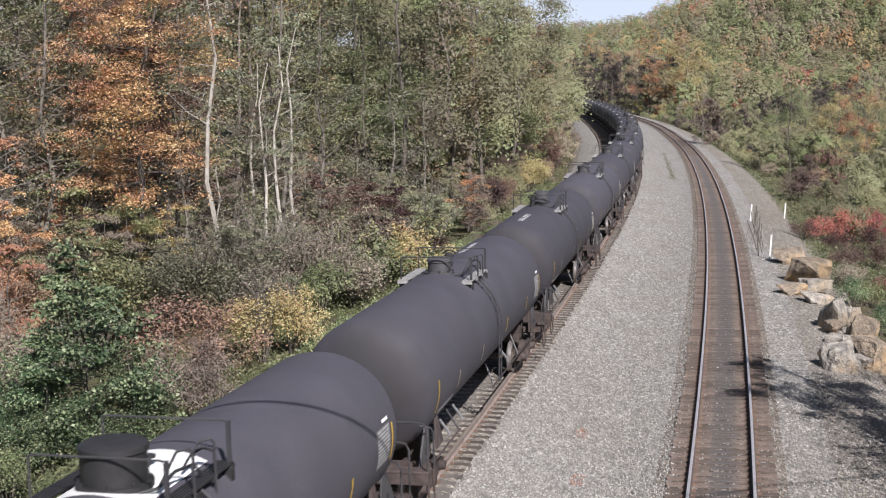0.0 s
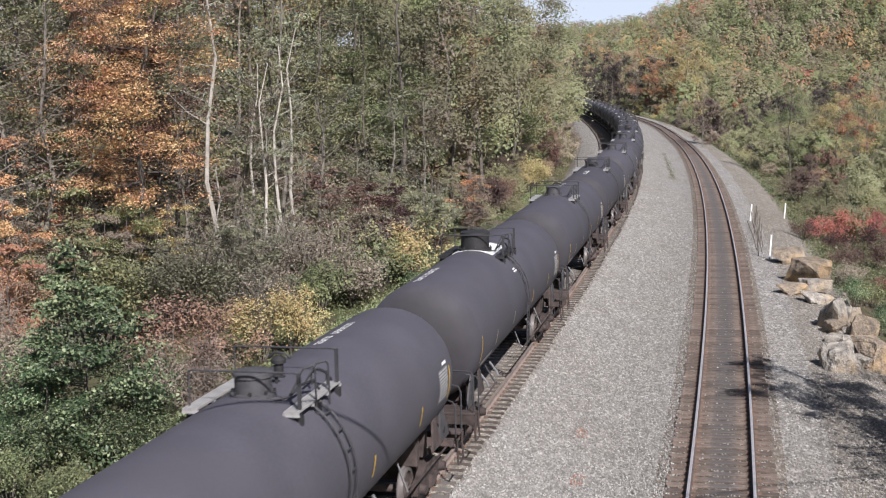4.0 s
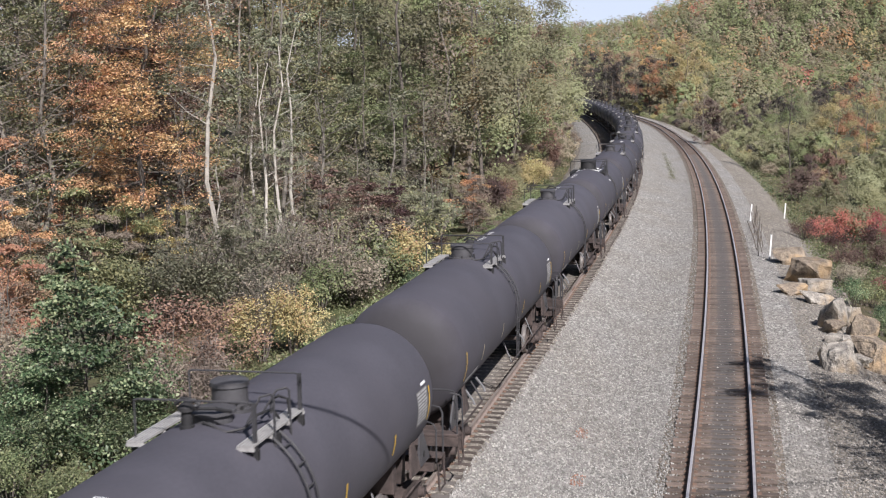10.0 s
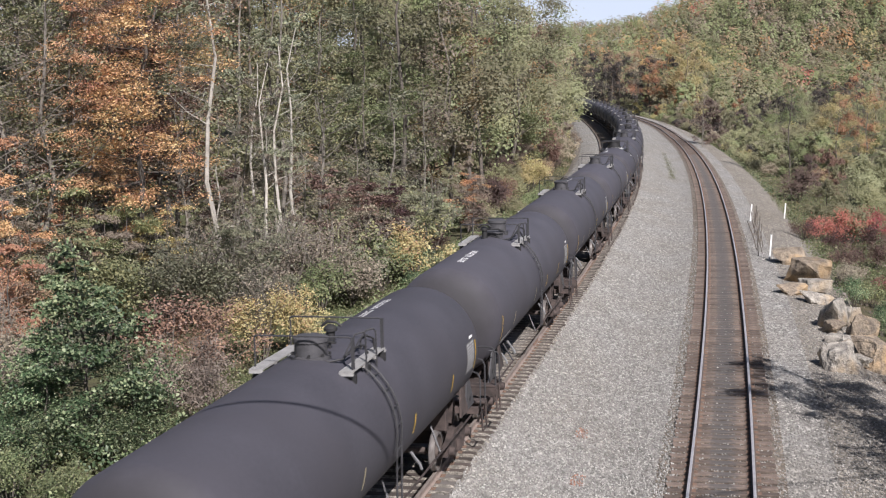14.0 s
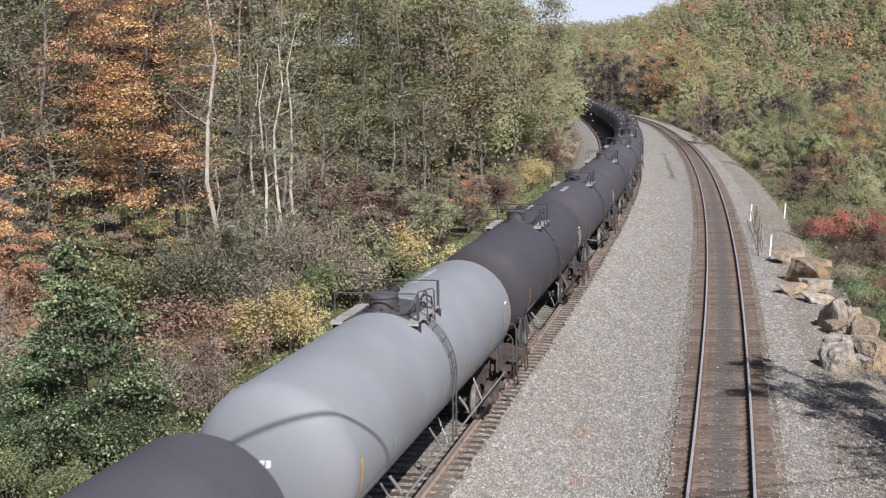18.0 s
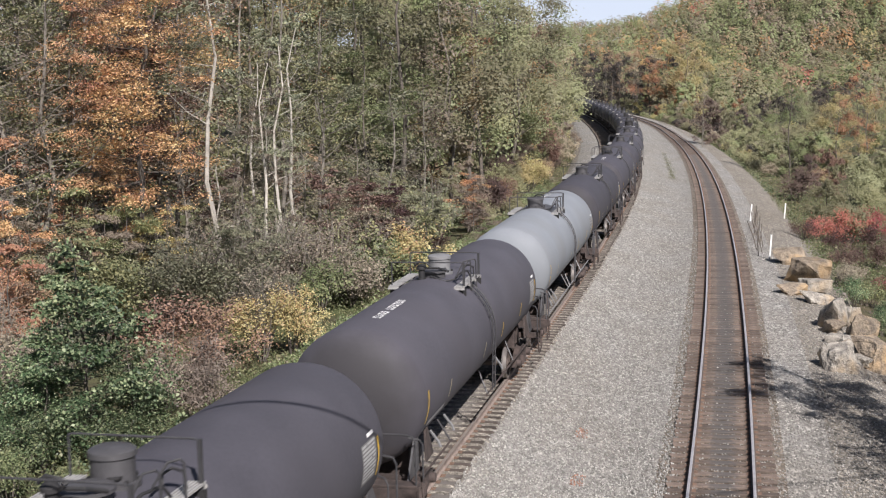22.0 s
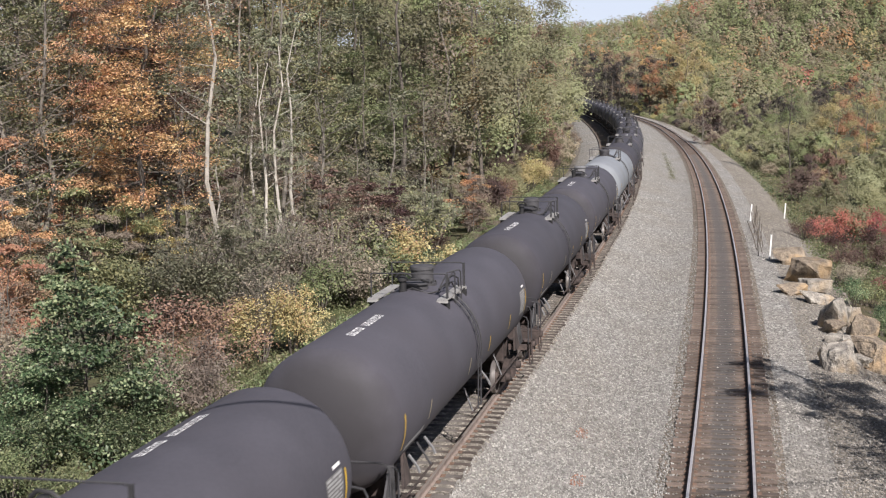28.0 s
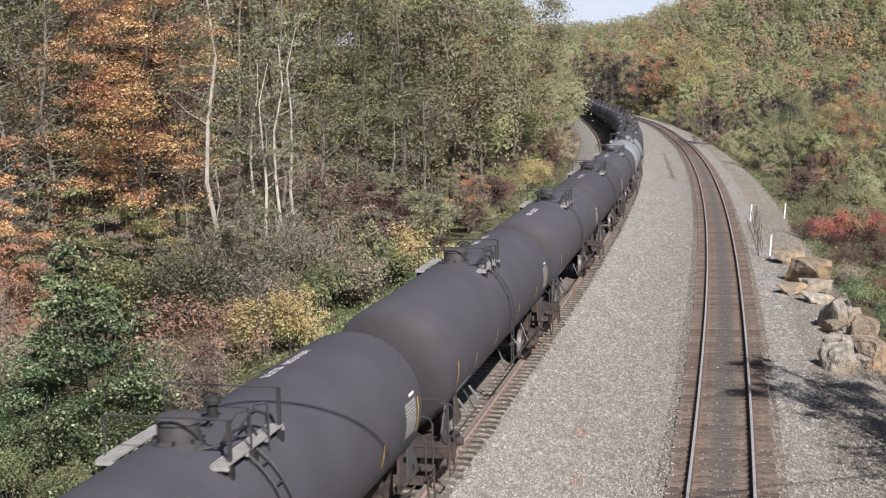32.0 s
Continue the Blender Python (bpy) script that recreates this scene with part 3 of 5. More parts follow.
def patch(bm, y0, y1, a0, a1, lift=0.006, n=4):
    """A thin painted patch on the shell between two angles."""
    lo = [bm.verts.new(on_tank(y0, a0 + (a1 - a0) * i / n, lift)) for i in range(n + 1)]
    hi = [bm.verts.new(on_tank(y1, a0 + (a1 - a0) * i / n, lift)) for i in range(n + 1)]
    for i in range(n):
        f = bm.faces.new((lo[i], lo[i + 1], hi[i + 1], hi[i]))
        f.smooth = True
    return bm


def wheelset():
    bm = bmesh.new()
    tube(bm, [(-1.08, 0, 0), (1.08, 0, 0)], 0.08, 8)
    for s in (-1, 1):
        prof = [(s * 0.66, 0.001), (s * 0.66, 0.2), (s * 0.70, 0.38), (s * 0.68, 0.47), (s * 0.71, 0.485), (s * 0.735, 0.46), (s * 0.82, 0.455), (s * 0.82, 0.39), (s * 0.765, 0.36), (s * 0.765, 0.17), (s * 0.83, 0.13), (s * 0.83, 0.001)]
        lathe(bm, prof, lambda a, c, q: (a, c, q), 16)
    return bm


def truck(parent, y):
    t = part("truck", box(bmesh.new(), -0.95, 0.95, y - 0.22, y + 0.22, 0.42, 0.78, 0.03), M_FRAME, parent, "dusty brown four-wheel truck")
    for s in (-1, 1):
        bm = bmesh.new()
        x0, x1 = s * 0.93, s * 1.09
        x0, x1 = min(x0, x1), max(x0, x1)
        outline = [(-1.15, 0.38), (-1.15, 0.6), (-0.75, 0.66), (-0.4, 0.84), (0.4, 0.84), (0.75, 0.66), (1.15, 0.6), (1.15, 0.38), (0.78, 0.36), (0.45, 0.22), (-0.45, 0.22), (-0.78, 0.36)]
        a = [bm.verts.new((x0, y + p, q)) for p, q in outline]
        b = [bm.verts.new((x1, y + p, q)) for p, q in outline]
        n = len(outline)
        bm.faces.new(a[::-1]), bm.faces.new(b)
        for i in range(n):
            bm.faces.new((a[i], a[(i + 1) % n], b[(i + 1) % n], b[i]))
        for d in (-0.89, 0.89):
            lathe(bm, [(0.12, 0.001), (0.12, 0.1), (0.0, 0.12), (0.0, 0.001)], lambda q, c, w: (s * (1.09 + q), y + d + c, 0.46 + w), 10)
        for d in (-0.18, 0.0, 0.18):
            tube(bm, [(s * 1.11, y + d, 0.3), (s * 1.11, y + d, 0.56)], 0.075, 8)
        bmesh.ops.recalc_face_normals(bm, faces=bm.faces)
        part("side_frame", bm, M_FRAME, t)
    for d in (-0.89, 0.89):
        w = part("wheelset", wheelset(), M_WHEEL, t, "dusty steel wheelset with worn rims")
        w.data.materials.append(M_TREAD)
        for poly in w.data.polygons:
            r = math.hypot(poly.center.y, poly.center.z)
            poly.material_index = 1 if r > 0.37 else 0
        w.location = (0, y + d, 0.46)
    return t


def walkway(parent, side, mat=None):
    """Grating beside the dome, of long slats on brackets."""
    bm = bmesh.new()
    x, z = side * 0.84, 3.86
    y0, y1 = (-1.24, 0.95)
    for i in range(5):
        xa = x - 0.13 + i * 0.052
        box(bm, xa, xa + 0.034, y0, y1, z, z + 0.035)
    for y in (y0 + 0.02, -0.5, 0.25, y1 - 0.02):
        box(bm, x - 0.14, x + 0.13, y - 0.02, y + 0.02, z - 0.05, z - 0.002)
    w = part("walkway", bm, mat or M_GRATE, parent, "black painted walkway" if mat else "pale galvanised grating walkway")
    for y in (-1.08, -0.2, 0.86):
        b2 = bmesh.new()
        box(b2, x - 0.12, x + 0.14, y - 0.05, y + 0.05, z - 0.27, z - 0.052)
        part("bracket", b2, M_BLACK, w, "black bracket")


def railings(parent, mat):
    z0, top = 3.5, 4.47
    for y in (-1.05, 0.88):
        bm = bmesh.new()
        tube(bm, [(-0.92, y, top - 0.02), (-0.86, y, top), (0.84, y, top), (0.91, y, top - 0.02)], 0.017, 6)
        part("crossbar", bm, mat, parent)
        b2 = bmesh.new()
        box(b2, 0.89, 0.945, y - 0.025, y + 0.025, z0, top)
        part("railing_post", b2, mat, parent)
        b2 = bmesh.new()
        tube(b2, [(-0.92, y, z0 + 0.1), (-0.92, y, top - 0.02)], 0.016, 5)
        part("railing_post", b2, mat, parent)
    for y, h in ((-0.38, 0.0), (0.3, -0.06)):
        bm = bmesh.new()
        tube(bm, [(0.97, y, z0 + 0.05), (0.96, y, top - 0.08 + h), (0.93, y - 0.05, top - 0.02 + h), (0.8, y - 0.12, top - 0.05 + h), (0.66, y - 0.2, 4.12), (0.6, y - 0.22, 4.0)], 0.02, 6)
        part("grab_rail", bm, mat, parent)
    bm = bmesh.new()
    tube(bm, [(0.0, -0.75, 4.08), (0.4, -0.85, 3.97), (0.62, -0.7, 4.0), (0.7, -0.35, 4.12), (0.8, 0.0, 4.12), (0.86, 0.1, 3.95)], 0.022, 6)
    part("pipe", bm, M_BLACK, parent)
    bm = bmesh.new()
    tube(bm, [(0.68, 0.25, 3.98), (0.66, 0.3, 4.17), (0.74, 0.42, 4.22), (0.84, 0.55, 4.14), (0.86, 0.55, 3.92)], 0.022, 6)
    part("pipe", bm, M_BLACK, parent)
    # valve wheels and pipework between the dome and the relief valve
    for x, y, z in ((0.12, 0.1, 4.13), (-0.12, 0.16, 4.15)):
        bm = bmesh.new()
        tube(bm, [(x, y, z - 0.14), (x, y, z + 0.03)], 0.03, 6)
        lathe(bm, [(0.02, 0.001), (0.02, 0.1), (0.05, 0.1), (0.05, 0.001)], lambda a, c, q: (x + c, y + q, z + a), 10)
        part("valve", bm, M_BLACK, parent, "small black valve wheel")


def ladder(parent, mat):
    lad = None
    angles = [36 + i * 6.4 for i in range(11)]
    for y in (-0.39, -0.05):
        bm = bmesh.new()
        pts = [on_tank(y, a, 0.07) for a in angles] + [(TANK_R + 0.05, y, 2.2), (TANK_R + 0.03, y, 1.12)]
        tube(bm, pts, 0.02, 6)
        if lad is None:
            lad = part("ladder", bm, mat, parent, "dark steel ladder bent round the tank")
        else:
            part("ladder_rail", bm, mat, lad)
    rungs = [on_tank(-0.22, a, 0.07) for a in (46, 59, 72, 85)] + [Vector((TANK_R + 0.05, -0.22, z)) for z in (2.25, 1.9, 1.55, 1.2)]
    for p in rungs:
        bm = bmesh.new()
        tube(bm, [(p.x, p.y - 0.17, p.z), (p.x, p.y + 0.17, p.z)], 0.015, 5)
        part("rung", bm, mat, lad)


def housing(parent, y, mat, height=0.46, r=0.31, name="valve_housing"):
    z = TANK_Z + TANK_R - 0.05
    bm = bmesh.new()
    lathe(bm, [(0, 0.001), (0, r + 0.07), (0.07, r + 0.07), (0.08, r), (height - 0.1, r), (height - 0.09, r + 0.025), (height - 0.02, r + 0.02), (height + 0.01, r - 0.03), (height + 0.03, 0.001)], lambda a, c, q: (c, y + q, z + a), 24)
    h = part(name, bm, mat, parent, "round valve housing with a lipped lid")
    for k in range(8):
        a = 2 * math.pi * k / 8 + 0.2
        b2 = bmesh.new()
        box(b2, math.cos(a) * (r + 0.04) - 0.02, math.cos(a) * (r + 0.04) + 0.02, y + math.sin(a) * (r + 0.04) - 0.02, y + math.sin(a) * (r + 0.04) + 0.02, z + 0.07, z + 0.13)
        part("bolt", b2, M_BLACK, h)
    return h


def manway(parent, y, mat):
    z = TANK_Z + TANK_R - 0.04
    bm = bmesh.new()
    lathe(bm, [(0, 0.001), (0, 0.3), (0.14, 0.3), (0.15, 0.36), (0.2, 0.36), (0.215, 0.3), (0.25, 0.15), (0.255, 0.001)], lambda a, c, q: (c, y + q, z + a), 20)
    m = part("manway", bm, mat, parent, "low round manway with a hinged cover")
    b2 = bmesh.new()
    tube(b2, [(-0.3, y - 0.28, z + 0.22), (-0.1, y - 0.4, z + 0.3), (0.2, y - 0.36, z + 0.3), (0.34, y - 0.1, z + 0.2)], 0.03, 6)
    part("hinge_arm", b2, M_BLACK, m)
    return m


def vent(parent, y, x=0.0):
    z = TANK_Z + TANK_R - 0.03
    bm = bmesh.new()
    lathe(bm, [(0, 0.001), (0, 0.11), (0.05, 0.11), (0.06, 0.085), (0.26, 0.085), (0.27, 0.13), (0.33, 0.13), (0.39, 0.07), (0.4, 0.001)], lambda a, c, q: (x + c, y + q, z + a), 12)
    tube(bm, [(x - 0.18, y + 0.02, z + 0.35), (x - 0.06, y, z + 0.45), (x + 0.12, y, z + 0.43), (x + 0.21, y, z + 0.36)], 0.03, 6)
    part("relief_valve", bm, M_BLACK, parent, "black relief valve")


M_RAILING = material("dark_railing_paint", (0.05, 0.049, 0.053), (0.03, 0.03, 0.032), rough=0.6, scale=4, fine=40)


def tank_car(kind):
    """kind: 'plain' dome behind, 'housing' tall housing in front of a manway, 'grey' pale tank, 'marked' white rim at the dome."""
    grey = kind == "grey"
    root = new("tank_car")
    paint = M_TANK_GREY if grey else M_TANK
    rail_paint = M_RAILING if not grey else M_DOME
    bm = bmesh.new()
    head = [(TANK_HALF - 0.72 * (1 - math.sin(radians(a))), TANK_R * math.cos(radians(a))) for a in (0, 12, 24, 36, 48, 60, 72, 82)] + [(TANK_HALF, 0.0)]
    prof = [(-y, r) for y, r in reversed(head)] + [(y, TANK_R) for y in (-4.5, -1.6, 1.6, 4.5)] + head
    lathe(bm, prof, lambda a, c, q: (q, a, TANK_Z + c), 56)
    part("tank", bm, paint, root)
    # seams and saddles
    for y in (-6.9, -6.2, 6.2, 6.9):
        bm = bmesh.new()
        box(bm, -0.95, 0.95, y - 0.12, y + 0.12, 0.85, 1.42, 0.02)
        part("saddle", bm, M_FRAME, root)
    # fittings on top
    if kind == "marked":
        housing(root, -0.6, M_BLACK, 0.56, 0.42, "dome")
    elif kind == "plain":
        housing(root, -0.64, M_DOME, 0.42, 0.3, "dome")
        vent(root, 0.55, 0.0)
    elif kind == "grey":
        housing(root, -0.52, M_DOME, 0.42, 0.3, "dome")
        vent(root, 0.5, 0.0)
        bm = bmesh.new()
        patch(bm, -0.9, 0.9, -36, 36, 0.006, 12)
        part("stain", bm, M_DOME, root, "dark spilled-oil patch under the dome")
    else:
        housing(root, 0.3, M_DOME_PALE if kind == "pale_housing" else M_DOME, 0.5, 0.28)
        manway(root, -0.4, M_DOME)
        vent(root, -0.85, -0.2)
    if kind == "marked":
        bm = bmesh.new()
        patch(bm, -1.16, 0.85, -25, 25, 0.008, 10)
        part("spill_guard", bm, M_POST, root, "white painted patch round the dome")
    for s in (-1, 1):
        walkway(root, s, M_BLACK if kind == "marked" else None)
    railings(root, rail_paint)
    ladder(root, rail_paint)
    # stripes along the right side
    tape = (4.8, 1.6, -0.9) if grey else (4.5, 1.5, -1.0) if kind in ("housing", "pale_housing") else (4.68, 1.25, -2.25)
    for y, a0, a1, m in ((7.15, 80, 108, M_YELLOW), (tape[0], 92, 108, M_YELLOW), (tape[1], 92, 108, M_YELLOW), (tape[2], 94, 110, M_PALE_TAPE), (-5.1, 94, 110, M_PALE_TAPE), (-7.3, 84, 112, M_YELLOW)):
        part("reflective_stripe", patch(bmesh.new(), y - 0.04, y + 0.04, a0, a1, 0.008, 8), m, root, "yellow reflective stripe" if m is M_YELLOW else "faded reflective stripe")
    # stencilled writing as bars
    part("stencil_panel", patch(bmesh.new(), 6.2, 7.02, 78, 106, 0.006, 5), M_STENCIL, root, "faded grey stencil panel")
    for i in range(10):
        bm = bmesh.new()
        for ya, yb in (((6.24, 6.5), (6.54, 6.98)), ((6.24, 6.74), (6.79, 6.96)), ((6.24, 6.9),))[i % 3]:
            patch(bm, ya, yb, 79 + i * 2.6, 80.5 + i * 2.6, 0.008, 1)
        part("stencil_line", bm, M_PANEL, root)
    part("stencil_line", patch(bmesh.new(), 6.62, 6.98, 73.4, 75.8, 0.008, 1), M_WHITE, root)
    part("stencil_line", patch(bmesh.new(), -6.95, -5.35, 113, 118, 0.008, 1), M_PANEL, root, "worn pale lettering low on the flank")
    rear = kind in ("housing", "pale_housing", "marked")
    y0, a0, a1 = (-6.35, 1.5, 8.5) if kind != "marked" else (-6.85, -15, -7)
    if not rear:
        y0, a0, a1 = 3.4, -14, -7
    for i in range(11):
        if i == 4:
            continue
        ya = y0 + i * 0.21
        bm = bmesh.new()
        patch(bm, ya, ya + 0.038, a0, a1, 0.008, 2)
        patch(bm, ya + 0.102, ya + 0.14, a0, a1, 0.008, 2)
        for f in ((0.0, 0.22), (0.78, 1.0))[i % 2:i % 2 + 1] if i % 3 else ((0.0, 0.22), (0.78, 1.0)):
            patch(bm, ya + 0.038, ya + 0.102, a0 + (a1 - a0) * f[0], a0 + (a1 - a0) * f[1], 0.008, 1)
        part("letter", bm, M_WHITE, root)
    for da, ya, yb in ((52, -0.95, -0.62), (55, -0.95, -0.5)) if kind == "marked" else ():
        part("stencil_line", patch(bmesh.new(), ya, yb, da, da + 1.8, 0.008, 1), M_WHITE, root)
    for i in range(6):
        bm = bmesh.new()
        x, zz = -0.45 + i * 0.105, TANK_Z + 0.16
        r = math.hypot(x + 0.04, 0.22)
        y = -TANK_HALF + 0.72 * (1 - math.sqrt(max(0.0, 1 - (r / TANK_R) ** 2)))
        box(bm, x, x + 0.075, y - 0.012, y + 0.03, zz, zz + 0.12)
        part("letter", bm, M_WHITE, root)
    bm = bmesh.new()
    box(bm, -0.3, -0.05, -TANK_HALF - 0.006, -TANK_HALF + 0.03, TANK_Z - 0.02, TANK_Z + 0.04)
    part("stencil_line", bm, M_PANEL, root)
    # ends
    for e in (-1, 1):
        bm = bmesh.new()
        y0, y1 = sorted((e * 6.0, e * 8.75))
        box(bm, -0.28, 0.28, y0, y1, 0.72, 1.1, 0.02)
        part("draft_sill", bm, M_FRAME, root)
        bm = bmesh.new()
        y0, y1 = sorted((e * 8.1, e * 8.45))
        box(bm, -1.45, 1.45, y0, y1, 1.03, 1.09, 0.01)
        box(bm, -1.45, 1.45, e * 8.45 - 0.03, e * 8.45 + 0.03, 0.82, 1.03)
        box(bm, -1.4, 1.4, e * 7.65 - 0.06, e * 7.65 + 0.06, 0.9, 1.06)
        part("end_platform", bm, M_FRAME, root, "dusty brown end platform")
        bm = bmesh.new()
        y0, y1 = sorted((e * 8.7, e * 9.14))
        box(bm, -0.13, 0.13, y0, y1, 0.78, 1.0, 0.03)
        box(bm, -0.2, 0.2, e * 9.04 - 0.09, e * 9.04 + 0.09, 0.72, 1.06, 0.04)
        part("coupler", bm, M_BLACK, root)
        for s in (-1, 1):
            bm = bmesh.new()
            tube(bm, [(s * 1.42, e * 8.4, 1.05), (s * 1.42, e * 8.4, 1.95), (s * 1.36, e * 8.4, 2.07), (s * 1.2, e * 8.4, 2.1), (s * 0.55, e * 8.4, 2.1), (s * 0.45, e * 8.35, 2.0)], 0.022, 6)
            part("handrail", bm, rail_paint, root)
            bm = bmesh.new()
            tube(bm, [(s * 1.42, e * 7.8, 1.05), (s * 1.42, e * 7.8, 1.75), (s * 1.36, e * 7.82, 1.85), (s * 1.15, e * 7.9, 1.9)], 0.02, 6)
            part("handrail", bm, rail_paint, root)
            bm = bmesh.new()
            tube(bm, [(s * 1.42, e * 8.4, 1.0), (s * 1.45, e * 8.4, 0.4), (s * 1.45, e * 7.9, 0.4), (s * 1.42, e * 7.9, 1.0)], 0.025, 5)
            part("step", bm, M_FRAME, root)
            # bracing from the bolster to the platform
            bm = bmesh.new()
            vs = [(s * 1.2, e * 6.6, 2.0), (s * 1.28, e * 6.25, 1.15), (s * 1.3, e * 6.95, 1.15)]
            a = [bm.verts.new(v) for v in vs]
            b = [bm.verts.new((v[0] - s * 0.05, v[1], v[2])) for v in vs]
            bm.faces.new(a), bm.faces.new(b[::-1])
            for i in range(3):
                bm.faces.new((a[i], a[(i + 1) % 3], b[(i + 1) % 3], b[i]))
            bmesh.ops.recalc_face_normals(bm, faces=bm.faces)
            part("gusset", bm, M_FRAME, root)
            # web plate at the corner of the end; a black disc draws its dark round hole
            bm = bmesh.new()
            web = [(e * 7.2, 1.06), (e * 8.1, 1.06), (e * 7.95, 1.3), (e * 7.5, 1.85), (e * 7.3, 1.85)]
            a = [bm.verts.new((s * 1.2, q, z)) for q, z in web]
            b = [bm.verts.new((s * 1.16, q, z)) for q, z in web]
            bm.faces.new(a), bm.faces.new(b[::-1])
            for i in range(5):
                bm.faces.new((a[i], a[(i + 1) % 5], b[(i + 1) % 5], b[i]))
            bmesh.ops.recalc_face_normals(bm, faces=bm.faces)
            plate = part("corner_web", bm, M_DOME, root, "dark steel corner plate")
            bm = bmesh.new()
            lathe(bm, [(0.0, 0.001), (0.0, 0.07), (0.012, 0.07), (0.012, 0.001)], lambda q, c, w: (s * (1.2 + q), e * 7.6 + c, 1.28 + w), 12)
            part("lightening_hole", bm, M_BLACK, plate)
            bm = bmesh.new()
            inner = 0.1 if e > 0 or grey else 4.2
            tube(bm, [(s * 1.22, e * inner, 0.86), (s * 1.22, e * 8.2, 0.86)], 0.026, 6)
            part("side_bar", bm, M_DOME_PALE if grey else M_FRAME, root, "round side bar from the ladder to the end platform")
            for yy in ((inner + 0.15, 4.3) if inner < 4 else (4.3,)):
                bm = bmesh.new()
                tube(bm, [(s * 1.22, e * yy, 0.86), (s * 0.95, e * (yy + 0.2), 1.42)], 0.024, 5)
                part("strut", bm, M_DOME_PALE if grey else M_DOME, root, "thin steel strut")
        truck(root, e * 6.7)
    # things below the tank
    for y in (-5.3, -3.9, 2.6):
        bm = bmesh.new()
        tube(bm, [(0.98, y, 1.36), (1.16, y + 0.04, 1.1), (1.2, y + 0.05, 0.98)], 0.03, 5)
        part("support_strut", bm, M_DOME_PALE, root, "short pale steel strut")
    bm = bmesh.new()
    box(bm, -0.22, 0.22, -6.0, 6.0, 0.98, 1.16)
    part("centre_pipe", bm, M_BLACK, root)
    bm = bmesh.new()
    lathe(bm, [(-0.5, 0.001), (-0.48, 0.16), (-0.44, 0.2), (0.44, 0.2), (0.48, 0.16), (0.5, 0.001)], lambda a, c, q: (-0.7 + q, 4.0 + a, 0.95 + c), 14)
    part("air_reservoir", bm, M_FRAME, root)
    bm = bmesh.new()
    lathe(bm, [(-0.16, 0.001), (-0.16, 0.17), (0.0, 0.2), (0.16, 0.17), (0.16, 0.001)], lambda a, c, q: (0.55 + a, 7.9 + q, 1.32 + c), 14)
    part("brake_cylinder", bm, M_FRAME, root)
    bm = bmesh.new()
    lathe(bm, [(0, 0.001), (0, 0.16), (0.28, 0.2), (0.3, 0.001)], lambda a, c, q: (c, q, 0.92 + a), 14)
    part("outlet_valve", bm, M_BLACK, root)
    return root


TRAIN_SPEED, CAR_ZERO = 5.761, 33.39 - 5.761 * 23
CAR_KINDS = {6: "marked", 5: "plain", 4: "plain", 3: "housing", 2: "plain", 1: "grey", 0: "pale_housing", -1: "housing", -2: "housing", -3: "plain", -4: "plain", -5: "housing"}
CAR_LABEL = {"plain": "charcoal-black railway tank car with a dark round dome", "marked": "charcoal-black tank car with a white patch at its dome", "grey": "pale grey railway tank car with an oil-stained dome",
             "housing": "charcoal-black tank car with a tall valve housing", "pale_housing": "charcoal-black tank car with a pale grey valve housing"}
CARS = []


def build_train():
    first = {}
    order = ["plain", "housing", "plain", "plain", "housing", "plain", "plain"]
    for k in range(-6, 31):
        kind = CAR_KINDS.get(k, order[k % 7])
        m = train_pose(CAR_ZERO + CAR_LENGTH * k)
        if kind in first:
            car = copy_thing(first[kind], m)
        else:
            car = first[kind] = tank_car(kind)
            car.matrix_basis = m
        tagged(car, CAR_LABEL[kind], "tank car", "tank cars of the train")
        CARS.append((k, car))


build_train()


# ---- ties ----
def tie_mesh(mat, seed, width=0.23):
    rng = random.Random(seed)
    bm = bmesh.new()
    box(bm, -1.295, 1.295, -width / 2, width / 2, -0.36, -0.175, 0.014)
    for v in bm.verts:
        v.co += Vector((rng.uniform(-0.03, 0.03), rng.uniform(-0.008, 0.008), rng.uniform(-0.006, 0.006)))
    me = bpy.data.meshes.new("tie")
    bm.to_mesh(me)
    bm.free()
    me.materials.append(mat)
    return me


